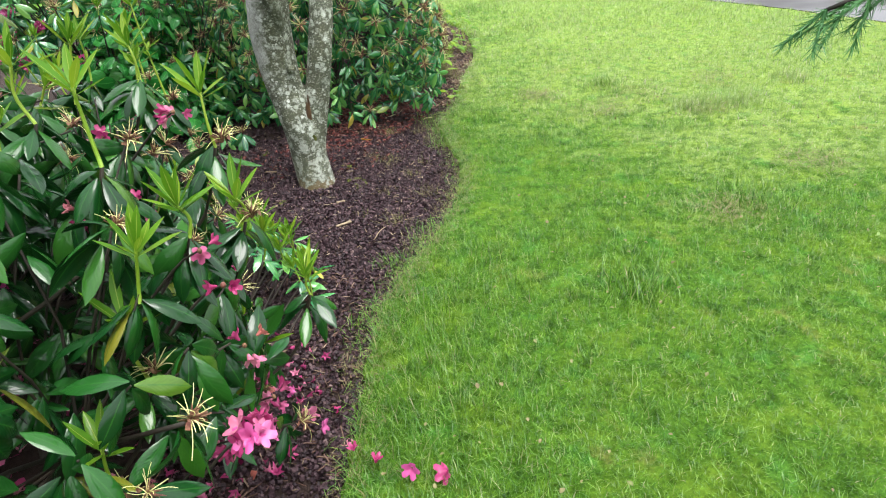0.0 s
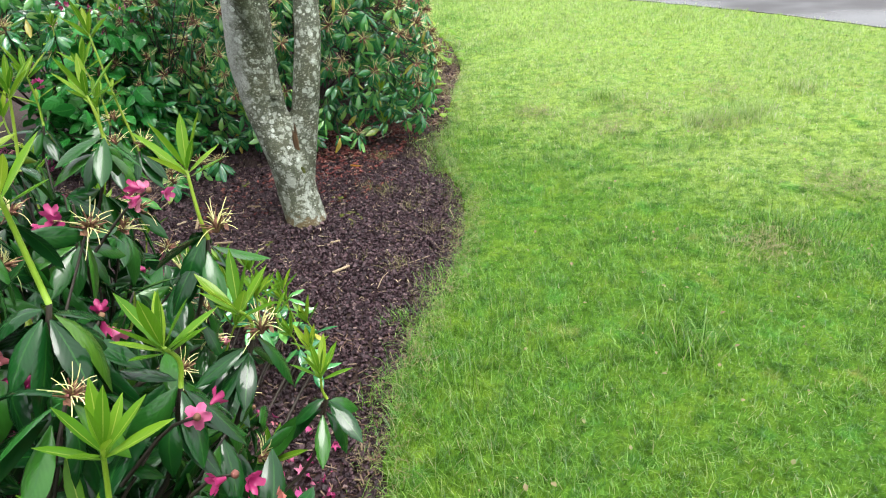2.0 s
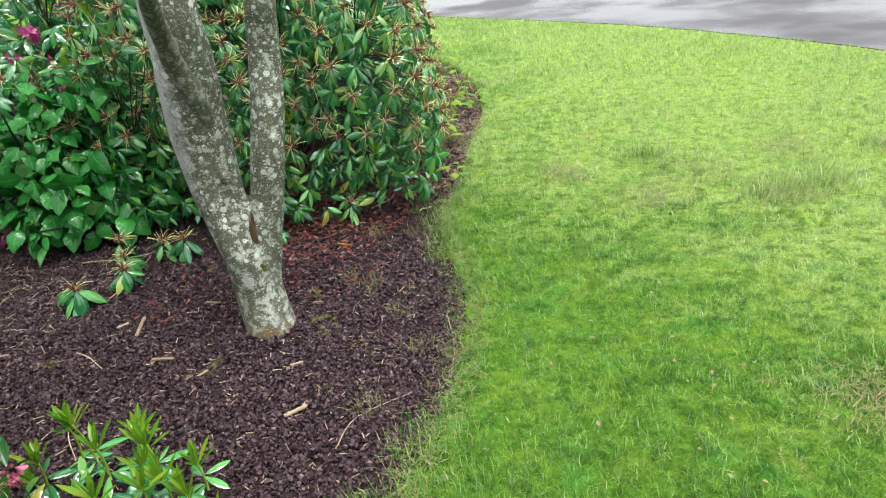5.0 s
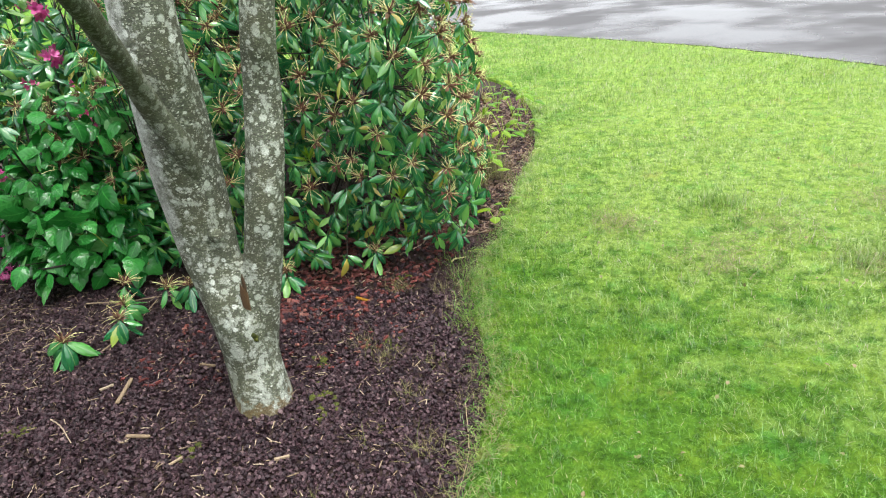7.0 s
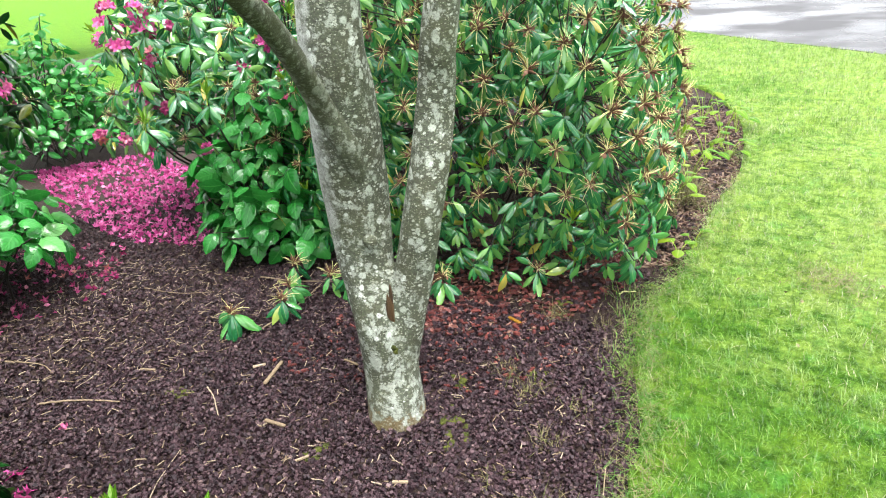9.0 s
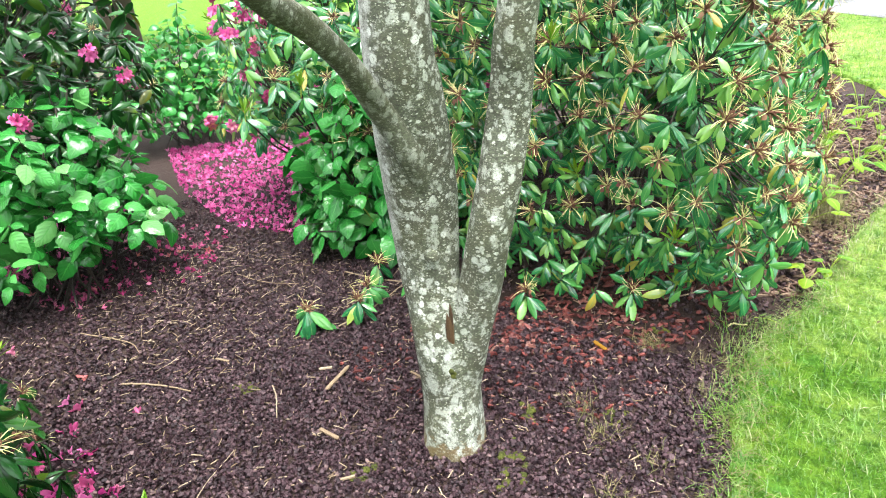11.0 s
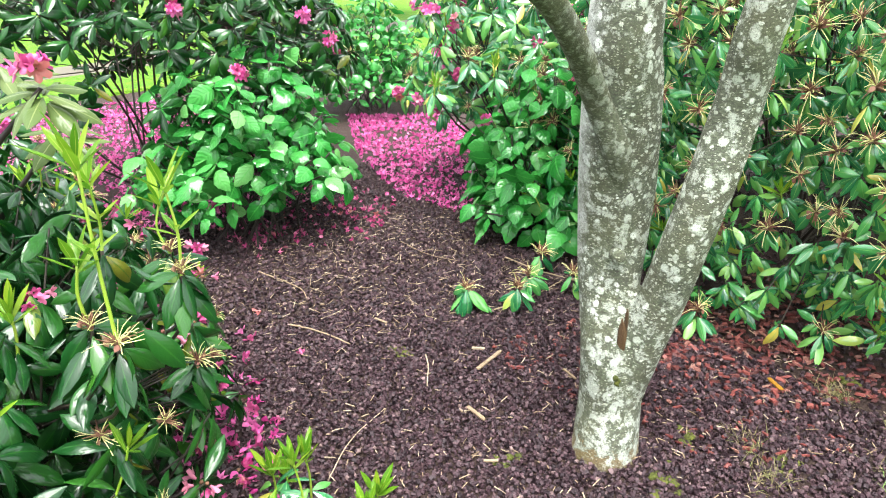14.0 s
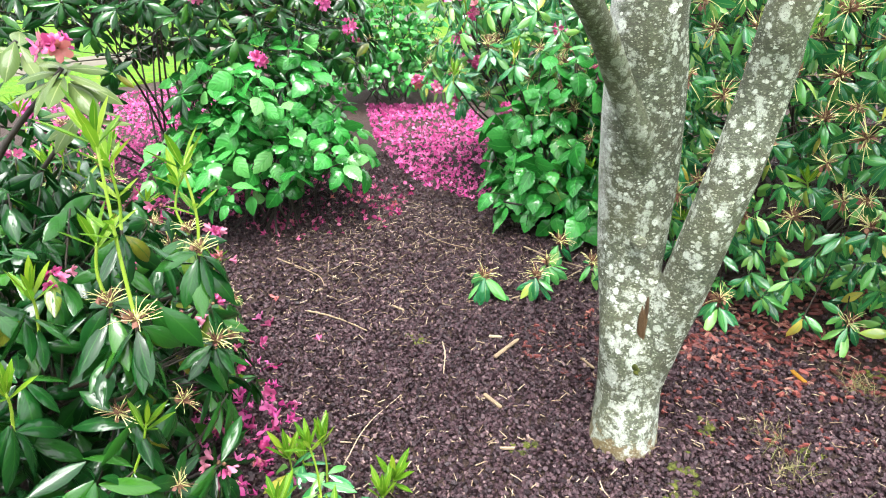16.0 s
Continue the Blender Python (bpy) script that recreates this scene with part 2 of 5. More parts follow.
def lawn_colour(n, l, p, stops_lush, stops_dry_sheen, value):
    """Patches of lush and of yellowish, thin grass over the plan, paler towards the road."""
    patch = noise_at(n, l, 0.55, 5, 0.62, p)
    spots = noise_at(n, l, 2.6, 3, 0.6, p)
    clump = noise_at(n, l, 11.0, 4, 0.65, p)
    fine_mottle = noise_at(n, l, 28.0, 4, 0.7, p)
    both = maths(n, l, "ADD", maths(n, l, "MULTIPLY", patch, 0.42), maths(n, l, "ADD", maths(n, l, "MULTIPLY", spots, 0.33), maths(n, l, "MULTIPLY", clump, 0.25)))
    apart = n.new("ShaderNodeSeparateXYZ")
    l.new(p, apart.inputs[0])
    # Lush beside the bed; painted in are far sky sheen and western tree shade.
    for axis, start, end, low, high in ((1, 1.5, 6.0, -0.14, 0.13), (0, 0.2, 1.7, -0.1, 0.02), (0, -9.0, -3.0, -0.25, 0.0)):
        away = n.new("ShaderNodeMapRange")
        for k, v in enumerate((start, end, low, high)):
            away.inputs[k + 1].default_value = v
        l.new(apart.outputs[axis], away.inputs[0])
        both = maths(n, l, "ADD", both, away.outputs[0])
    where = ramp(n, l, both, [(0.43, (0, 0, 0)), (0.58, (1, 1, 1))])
    col = blend(n, l, where, ramp(n, l, value, stops_lush), ramp(n, l, value, stops_dry_sheen))
    hue = noise_at(n, l, 3.7, 5, 0.65, p)
    col = blend(n, l, ramp(n, l, hue, [(0.48, (0, 0, 0)), (0.64, (0.3, 0.3, 0.3))]), col, (0.25, 0.36, 0.03))
    cool = noise_at(n, l, 5.3, 5, 0.65, p)
    col = blend(n, l, ramp(n, l, cool, [(0.55, (0, 0, 0)), (0.66, (0.4, 0.4, 0.4))]), col, (0.08, 0.29, 0.05))
    bare = noise_at(n, l, 2.3, 6, 0.7, p)
    col = blend(n, l, ramp(n, l, bare, [(0.6, (0, 0, 0)), (0.7, (0.65, 0.65, 0.65))]), col, (0.3, 0.27, 0.09))
    # Random darker mottling at a hand's width, then finer, multiplied into the colour.
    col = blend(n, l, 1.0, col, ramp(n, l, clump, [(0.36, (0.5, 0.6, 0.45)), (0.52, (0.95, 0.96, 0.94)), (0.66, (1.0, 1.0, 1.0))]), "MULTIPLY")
    return blend(n, l, 1.0, col, ramp(n, l, fine_mottle, [(0.36, (0.58, 0.64, 0.55)), (0.55, (1.0, 1.0, 1.0))]), "MULTIPLY")


def lawn_material():
    mat, n, l, b = material("lawn_turf")
    p = place_of(n)
    fine = noise_at(n, l, 60, 6, 0.75, p)
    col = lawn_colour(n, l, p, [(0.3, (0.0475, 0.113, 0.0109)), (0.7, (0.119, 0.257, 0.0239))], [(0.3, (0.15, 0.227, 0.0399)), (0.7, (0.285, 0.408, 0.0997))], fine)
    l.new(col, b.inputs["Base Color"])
    b.inputs["Roughness"].default_value = 0.9
    b.inputs["Specular IOR Level"].default_value = 0.08
    bump(n, l, b, fine, 1.0, 0.03)
    return mat


def blade_material():
    mat, n, l, b = material("grass_blade")
    p = place_of(n)
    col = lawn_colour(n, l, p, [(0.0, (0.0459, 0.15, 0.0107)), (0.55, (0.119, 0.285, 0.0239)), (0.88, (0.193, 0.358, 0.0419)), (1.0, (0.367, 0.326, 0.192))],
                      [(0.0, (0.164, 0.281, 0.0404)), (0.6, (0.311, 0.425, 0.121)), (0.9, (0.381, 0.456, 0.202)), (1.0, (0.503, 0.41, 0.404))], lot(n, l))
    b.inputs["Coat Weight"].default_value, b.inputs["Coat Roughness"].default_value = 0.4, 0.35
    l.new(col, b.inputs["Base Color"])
    b.inputs["Roughness"].default_value = 0.5
    thin(mat, n, l, b, col, 0.45)
    return mat


LAWN, BLADE = lawn_material(), blade_material()


def road_material():
    mat, n, l, b = material("wet_asphalt")
    p = place_of(n)
    fine = noise_at(n, l, 160, 4, 0.7, p)
    pool = noise_at(n, l, 0.5, 3, 0.5, p)
    l.new(ramp(n, l, fine, [(0.3, (0.016, 0.0142, 0.0148)), (0.7, (0.037, 0.0331, 0.0331))]), b.inputs["Base Color"])
    l.new(ramp(n, l, pool, [(0.38, (0.1,) * 3), (0.6, (0.42,) * 3)]), b.inputs["Roughness"])
    b.inputs["IOR"].default_value = 1.33
    b.inputs["Specular IOR Level"].default_value = 0.24
    return mat


ROAD = road_material()


def bark_material(name, lichen=1.0, pale_side=True, moss=0.0):
    mat, n, l, b = material(name)
    p = place_of(n)
    upright = n.new("ShaderNodeMapping")
    upright.inputs["Scale"].default_value = (1, 1, 1.9)
    l.new(p, upright.inputs["Vector"])
    grain = noise_at(n, l, 70, 8, 0.72, upright.outputs[0])
    col = ramp(n, l, grain, [(0.34, (0.0138, 0.0159, 0.00889)), (0.52, (0.0513, 0.061, 0.0358)), (0.68, (0.114, 0.137, 0.0866))])
    olive = noise_at(n, l, 8, 6, 0.7, p)
    col = blend(n, l, ramp(n, l, olive, [(0.46, (0, 0, 0)), (0.6, (0.6, 0.6, 0.6))]), col, (0.0427, 0.0422, 0.0205))
    warp = n.new("ShaderNodeTexNoise")
    warp.inputs["Scale"].default_value, warp.inputs["Detail"].default_value, warp.inputs["Roughness"].default_value = 55, 5, 0.65
    l.new(p, warp.inputs["Vector"])
    mixed = blend(n, l, 0.014, p, warp.outputs["Color"], "ADD")

    def patches(scale, share, reach, hard, squat=1.3):
        """Round lichen spots of many sizes, some cells left bare."""
        cells = n.new("ShaderNodeTexVoronoi")
        cells.feature = "SMOOTH_F1"
        cells.inputs["Smoothness"].default_value = 0.5
        cells.inputs["Scale"].default_value = scale
        flat = n.new("ShaderNodeMapping")
        flat.inputs["Scale"].default_value = (1, 1, squat)
        l.new(mixed, flat.inputs["Vector"])
        l.new(flat.outputs[0], cells.inputs["Vector"])
        chance = n.new("ShaderNodeSeparateColor")
        l.new(cells.outputs["Color"], chance.inputs[0])
        size = maths(n, l, "MULTIPLY", maths(n, l, "SUBTRACT", chance.outputs[0], share), reach)
        rim = n.new("ShaderNodeClamp")
        l.new(maths(n, l, "MULTIPLY", maths(n, l, "SUBTRACT", size, cells.outputs["Distance"]), hard), rim.inputs[0])
        return rim.outputs[0], chance.outputs[1]

    crust = noise_at(n, l, 24, 6, 0.7, p)
    level = n.new("ShaderNodeSeparateXYZ")
    l.new(p, level.inputs[0])
    lower = n.new("ShaderNodeMapRange")
    for k, v in enumerate((0.05, 0.75, 0.05, 0.0)):
        lower.inputs[k + 1].default_value = v
    l.new(level.outputs[2], lower.inputs[0])
    col = blend(n, l, ramp(n, l, maths(n, l, "ADD", crust, lower.outputs[0]), [(0.53, (0, 0, 0)), (0.6, (0.72, 0.72, 0.72))]), col, (0.33, 0.36, 0.31))
    small, tone = patches(120, 0.38, 0.95, 6.0, 2.3)
    col = blend(n, l, maths(n, l, "MULTIPLY", small, 0.85 * lichen), col, ramp(n, l, tone, [(0.1, (0.257, 0.271, 0.196)), (0.9, (0.356, 0.375, 0.307))]))
    middle, tone = patches(58, 0.42, 1.0, 8.0, 1.5)
    col = blend(n, l, maths(n, l, "MULTIPLY", middle, 0.9 * lichen), col, ramp(n, l, tone, [(0.1, (0.27, 0.29, 0.227)), (0.9, (0.43, 0.458, 0.399))]))
    large, tone = patches(27, 0.38, 0.95, 7.0, 1.1)
    col = blend(n, l, maths(n, l, "MULTIPLY", large, 0.9 * lichen), col, ramp(n, l, tone, [(0.1, (0.257, 0.29, 0.233)), (0.9, (0.479, 0.509, 0.459))]))
    green = noise_at(n, l, 3.2, 4, 0.6, p)
    col = blend(n, l, maths(n, l, "MULTIPLY", ramp(n, l, green, [(0.48, (0, 0, 0)), (0.68, (1, 1, 1))]), 0.45), col, (0.0627, 0.0684, 0.0171))
    if pale_side:
        # A smooth pale crust on the flank below the branch.
        slant = n.new("ShaderNodeVectorMath")
        slant.operation = "DOT_PRODUCT"
        slant.inputs[1].default_value = (-0.74, -0.67, 0.0)
        l.new(p, slant.inputs[0])
        flank = maths(n, l, "ADD", slant.outputs["Value"], maths(n, l, "MULTIPLY", maths(n, l, "SUBTRACT", crust, 0.5), 0.16))
        span = n.new("ShaderNodeMapRange")
        for k, v in enumerate((-1.775, -1.735, 0.0, 0.68)):
            span.inputs[k + 1].default_value = v
        l.new(flank, span.inputs[0])
        raised = n.new("ShaderNodeMapRange")
        for k, v in enumerate((0.5, 0.75, 0.0, 1.0)):
            raised.inputs[k + 1].default_value = v
        l.new(level.outputs[2], raised.inputs[0])
        col = blend(n, l, maths(n, l, "MULTIPLY", span.outputs[0], raised.outputs[0]), col, (0.36, 0.37, 0.35))
    # Rust-coloured algae round the foot.
    apart = n.new("ShaderNodeSeparateXYZ")
    l.new(p, apart.inputs[0])
    foot = maths(n, l, "ADD", apart.outputs[2], maths(n, l, "MULTIPLY", maths(n, l, "SUBTRACT", crust, 0.5), 0.4))
    col = blend(n, l, ramp(n, l, foot, [(0.0, (0.45, 0.45, 0.45)), (0.02, (0, 0, 0))]), col, (0.148, 0.0855, 0.0228))
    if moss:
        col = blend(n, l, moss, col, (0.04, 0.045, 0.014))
    speck = noise_at(n, l, 210, 4, 0.7, p)
    col = blend(n, l, ramp(n, l, speck, [(0.54, (0, 0, 0)), (0.62, (0.8, 0.8, 0.8))]), col, (0.0285, 0.0262, 0.016))
    l.new(col, b.inputs["Base Color"])
    b.inputs["Roughness"].default_value = 0.75
    rise = maths(n, l, "ADD", maths(n, l, "MULTIPLY", middle, 0.2), maths(n, l, "MULTIPLY", large, 0.25))
    bump(n, l, b, maths(n, l, "ADD", grain, rise), 0.8, 0.007)
    return mat


BARK = bark_material("lichen_bark")
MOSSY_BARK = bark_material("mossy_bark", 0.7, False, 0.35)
FARBARK = plain_material("brown_bark", [(0.0, (0.0513, 0.037, 0.0256)), (1.0, (0.0798, 0.057, 0.0399))], 0.8, 8)
WOUND = plain_material("bare_wood", [(0.0, (0.0513, 0.0285, 0.0125)), (0.5, (0.103, 0.057, 0.0228)), (1.0, (0.16, 0.103, 0.0456))], 0.7, 90, 0.8)
CONCRETE_DUST = plain_material("pale_path", [(0.0, (0.0741, 0.0655, 0.0456)), (1.0, (0.0912, 0.0798, 0.057))], 0.8, 12)

# ---- the ground: bed outline, lawn, bed, road ----
BED_EDGE = [(-1.6, -0.75), (-0.65, -0.5), (-0.27, 0.0), (-0.22, 0.6), (-0.215, 1.5), (-0.22, 2.15), (-0.12, 2.55), (0.015, 2.95), (0.09, 3.4), (0.1, 3.85),
            (-0.01, 4.35), (-0.06, 4.75), (0.04, 5.27), (0.11, 6.2), (0.22, 7.15), (0.08, 8.7), (-0.5, 10.2), (-2.2, 11.6), (-5.0, 11.4), (-7.8, 9.4),
            (-9.2, 6.5), (-9.2, 3.6), (-8.6, 1.6), (-7.0, 0.4), (-5.0, -0.1), (-3.2, -0.5)]
edge = smooth_line([*BED_EDGE, BED_EDGE[0]], 900)[:-1]
edge = edge + 0.018 * np.stack([wave(edge[:, 0], edge[:, 1], 1, 14), wave(edge[:, 1], edge[:, 0], 2, 17)], -1)


def in_loop(pts, loop):
    """Which plan points lie inside a closed loop."""
    x, y = pts[:, 0], pts[:, 1]
    inside = np.zeros(len(pts), bool)
    a, b = loop, np.roll(loop, -1, 0)
    for (x0, y0), (x1, y1) in zip(a, b):
        if y0 == y1:
            continue
        cross = ((y0 > y) != (y1 > y)) & (x < (x1 - x0) * (y - y0) / (y1 - y0) + x0)
        inside ^= cross
    return inside


coarse = edge[::6]
n_edge = len(edge)
rings = []
out = unit(edge - np.array([-4.0, 3.2]))
rings.append(np.c_[edge, np.full(n_edge, -0.09)])
rings.append(np.c_[edge, np.full(n_edge, -0.006)])
rings.append(np.c_[edge + out * 0.05, np.zeros(n_edge)])
for far in (1.5, 6.0, 25.0, 120.0, 900.0):
    rings.append(np.c_[edge + out * far, np.zeros(n_edge)])
lawn_v = np.concatenate(rings)
lawn_q = []
for k in range(len(rings) - 1):
    i = np.arange(n_edge)
    j = (i + 1) % n_edge
    lawn_q.append(np.stack([k * n_edge + i, (k + 1) * n_edge + i, (k + 1) * n_edge + j, k * n_edge + j], -1))
thing("ground", "wide wet green lawn with lush and yellowish patches", "lawn", kind="structure",
      data=mesh_of("ground", lawn_v, np.concatenate(lawn_q)[:, ::-1], mats=(LAWN,)))


def bed_height(x, y):
    return -0.035 + 0.012 * wave(x, y, 3, 1.3) + 0.006 * wave(x, y, 5, 6.0)


gx, gy = np.arange(-9.7, 0.5, 0.07), np.arange(-5.3, 12.0, 0.07)
mx, my = np.meshgrid(gx, gy, indexing="ij")
bed_v = np.stack([mx, my, bed_height(mx, my)], -1).reshape(-1, 3)
ii, jj = np.meshgrid(np.arange(len(gx) - 1), np.arange(len(gy) - 1), indexing="ij")
first = (ii * len(gy) + jj).ravel()
bed_q = np.stack([first, first + len(gy), first + len(gy) + 1, first + 1], -1)
keep = np.zeros(len(bed_v), bool)
for sx, sy in ((0, 0), (0.1, 0), (-0.1, 0), (0, 0.1), (0, -0.1)):
    keep |= in_loop(bed_v[:, :2] + (sx, sy), coarse)
bed_q = bed_q[keep[bed_q].all(1)]
thing("planting_bed", "dark mulched planting bed cut into the lawn", "flower bed", kind="structure", data=mesh_of("planting_bed", bed_v, bed_q, mats=(SOIL,)))

# The road runs past the far side of the lawn.
ROAD_EDGE = [(-14.0, 28.0), (-6.0, 20.0), (-0.5, 14.45), (1.2, 12.8), (2.65, 11.25), (3.7, 9.7), (4.55, 8.15), (7.0, 2.5), (9.0, -6.0)]
near_side = smooth_line(ROAD_EDGE, 160)
near_side = near_side + 0.03 * np.stack([wave(near_side[:, 0], near_side[:, 1], 8, 6), wave(near_side[:, 1], near_side[:, 0], 9, 7)], -1)
tangent = unit(np.gradient(near_side, axis=0))
side_way = np.stack([-tangent[:, 1], tangent[:, 0]], -1)
far_side = near_side + side_way * 6.8
road_v = np.concatenate([np.c_[near_side, np.full(160, -0.05)], np.c_[near_side, np.full(160, 0.008)], np.c_[(near_side + far_side) / 2, np.full(160, 0.03)],
                         np.c_[far_side, np.full(160, 0.008)], np.c_[far_side, np.full(160, -0.05)]])
i = np.arange(159)
road_q = np.concatenate([np.stack([k * 160 + i, k * 160 + i + 1, (k + 1) * 160 + i + 1, (k + 1) * 160 + i], -1) for k in range(4)])
thing("road", "wet grey asphalt road that mirrors the sky", "road", kind="structure", data=mesh_of("road", road_v, road_q, mats=(ROAD,), smooth=False))


def on_lawn(pts):
    side = np.interp(pts[:, 1], near_side[::-1, 1], near_side[::-1, 0])
    return ~in_loop(pts, coarse) & (pts[:, 0] < side - 0.02)


# ---- shapes of leaves, blades and petals ----
def leaf_shape(n, width, peak, fold, droop, serrate=0.0, quilt=0.0, arch=0.0, columns=(-1.0, 0.0, 1.0)):
    """A leaf of length 1 along y, grooved along the midrib and rolled down at its rims: points, faces, uvs."""
    t = np.linspace(0, 1, n + 1)
    w = width / 2 * np.sin(math.pi * np.clip(t, 0.0, 1.0) ** peak) ** 0.8
    w[0], w[-1] = 0.012, 0.006
    z = -droop * t**2
    y = t - 0.25 * droop * t**2
    v, u = [], []
    for k in range(n + 1):
        tooth = 1 + serrate * (1 if k % 2 else -1) if 0 < k < n else 1
        for c in columns:
            rim = tooth if abs(c) == 1 else 1
            rise = fold * w[k] * abs(c) - arch * w[k] * c * c + quilt * math.sin(25 * t[k] - 3 * abs(c)) * (abs(c) > 0.1)
            v.append((c * w[k] * rim, y[k], z[k] + rise))
            u.append((0.5 + 0.5 * c, t[k]))
    m = len(columns)
    q = [(m * k + j, m * k + j + 1, m * (k + 1) + j + 1, m * (k + 1) + j) for k in range(n) for j in range(m - 1)]
    return np.array(v, float), np.array(q), np.array(u, float)


ROLLED = (-1.0, -0.55, 0.0, 0.55, 1.0)
RHODO_LEAF = [leaf_shape(5, w, 1.05, f, d, arch=0.75, columns=ROLLED) for d, f, w in ((0.12, 0.6, 0.3), (0.3, 0.5, 0.35), (0.6, 0.45, 0.37), (0.22, 0.7, 0.33))]
RHODO_FAR = leaf_shape(3, 0.3, 1.0, 0.35, 0.3)
CROWN_LEAF = leaf_shape(2, 0.5, 1.0, 0.2, 0.2)
YOUNG_LEAF = leaf_shape(5, 0.21, 1.1, 0.4, -0.06)
BROAD_LEAF = [leaf_shape(8, w, 0.78, 0.4, d, 0.06, 0.012, 0.5, ROLLED) for d, w in ((0.3, 0.64), (0.6, 0.74), (0.15, 0.58), (0.45, 0.68))]
PETAL = leaf_shape(3, 0.75, 1.3, 0.3, 0.35)
BLADE_BENT = (np.array([(-0.5, 0, 0), (0.5, 0, 0), (-0.42, 0.55, 0.03), (0.42, 0.55, 0.03), (-0.06, 1, 0.26), (0.06, 1, 0.26)], float), np.array([(0, 1, 3, 2), (2, 3, 5, 4)]), np.zeros((6, 2)))
BLADE_PLAIN = (np.array([(-0.5, 0, 0), (0.5, 0, 0), (0.12, 1, 0.1), (-0.12, 1, 0.1)], float), np.array([(0, 1, 2, 3)]), np.zeros((4, 2)))
STONE = (np.array([(-1, -1, -0.8), (1, -0.8, -1), (0.9, 1, -0.9), (-0.8, 0.9, -1), (-0.7, -0.8, 0.9), (0.8, -0.7, 0.7), (0.6, 0.7, 1), (-0.9, 0.6, 0.7)], float) * 0.5,
         np.array([(4, 5, 6, 7), (0, 1, 5, 4), (1, 2, 6, 5), (2, 3, 7, 6), (3, 0, 4, 7)]), np.zeros((8, 2)))


def any_turn(r, n):
    """Chance turns."""
    q = unit(r.normal(size=(n, 4)))
    w, x, y, z = q.T
    return np.stack([np.stack([1 - 2 * (y * y + z * z), 2 * (x * y - z * w), 2 * (x * z + y * w)], -1),
                     np.stack([2 * (x * y + z * w), 1 - 2 * (x * x + z * z), 2 * (y * z - x * w)], -1),
                     np.stack([2 * (x * z - y * w), 2 * (y * z + x * w), 1 - 2 * (x * x + y * y)], -1)], 1)


def matrix_of(turn, place, size):
    m = Matrix([[float(c) for c in row] for row in turn]).to_4x4() @ Matrix.Scale(float(size), 4)
    m.translation = Vector([float(c) for c in place])
    return m


# ---- grass ----
def grass(name, seed, box, per_m2, blade, width, low, high, label):
    r = rng(seed)
    x0, y0, x1, y1 = box
    n = int((x1 - x0) * (y1 - y0) * per_m2)
    p = np.stack([r.uniform(x0, x1, n), r.uniform(y0, y1, n)], -1)
    p = p[on_lawn(p)]
    thick = wave(p[:, 0], p[:, 1], 11, 2.1) * 0.5 + wave(p[:, 0], p[:, 1], 12, 0.8) * 0.5
    thick = thick + 0.9 * wave(p[:, 0], p[:, 1], 15, 13.0) + 0.6 * wave(p[:, 0], p[:, 1], 16, 27.0)
    p = p[r.random(len(p)) < 0.62 + 0.32 * thick]
    n = len(p)
    lump = 1 + 0.28 * wave(p[:, 0], p[:, 1], 13, 5.0) + 0.2 * wave(p[:, 0], p[:, 1], 14, 1.4)
    # Long and lush along the bed where the walk begins.
    lump = lump + 0.75 * np.exp(-(((p[:, 0] + 0.1) / 0.5) ** 2)) * np.clip((2.9 - p[:, 1]) / 0.7, 0, 1)
    a = r.uniform(0, 2 * math.pi, n)
    lean = np.abs(r.normal(0, 1.05, n))
    along = np.stack([np.cos(a) * lean, np.sin(a) * lean, np.ones(n)], -1)
    normal = np.stack([np.cos(a), np.sin(a), np.full(n, 0.1)], -1)
    size = np.stack([width * r.uniform(0.6, 1.3, n), r.uniform(low, high, n) * lump, r.uniform(low, high, n)], -1)
    pile = Pile().add(blade, bases(along, normal), np.c_[p, np.full(n, -0.004)], size)
    thing(name, label, "grass", kind="stuff", data=pile.mesh(name, (BLADE,)))


grass("lawn_grass", 21, (-0.45, 0.3, 2.9, 4.4), 14000, BLADE_BENT, 0.0024, 0.018, 0.045, "short wet green grass blades beside the bed")
grass("lawn_grass", 22, (2.9, 0.3, 4.8, 4.4), 6500, BLADE_BENT, 0.0033, 0.018, 0.05, "short wet green grass blades of the open lawn")
grass("lawn_grass", 23, (-0.4, 4.4, 5.0, 8.0), 6500, BLADE_BENT, 0.0036, 0.018, 0.05, "short bright green grass with thin patches")
grass("lawn_grass", 24, (-3.5, 8.0, 5.4, 16.0), 3200, BLADE_PLAIN, 0.006, 0.03, 0.06, "short bright green grass near the road")
grass("lawn_grass", 25, (-0.5, -2.2, 5.0, 0.3), 1500, BLADE_PLAIN, 0.006, 0.02, 0.05, "short wet green grass where the walk begins")


# ---- gravel and litter on the bed ----
def on_bed(pts):
    return in_loop(pts, coarse)


def gravel(name, seed, box, per_m2, low, high, label, mat=GRAVEL):
    r = rng(seed)
    x0, y0, x1, y1 = box
    n = int((x1 - x0) * (y1 - y0) * per_m2)
    p = np.stack([r.uniform(x0, x1, n), r.uniform(y0, y1, n)], -1)
    p = p[on_bed(p)]
    n = len(p)
    s = r.uniform(low, high, n)[:, None] * r.uniform(0.6, 1.25, (n, 3))
    z = bed_height(p[:, 0], p[:, 1]) + 0.004 + r.uniform(-0.003, 0.011, n)
    pile = Pile().add(STONE, any_turn(r, n), np.c_[p, z], s)
    thing(name, label, "gravel", kind="stuff", data=pile.mesh(name, (mat,), smooth=False))


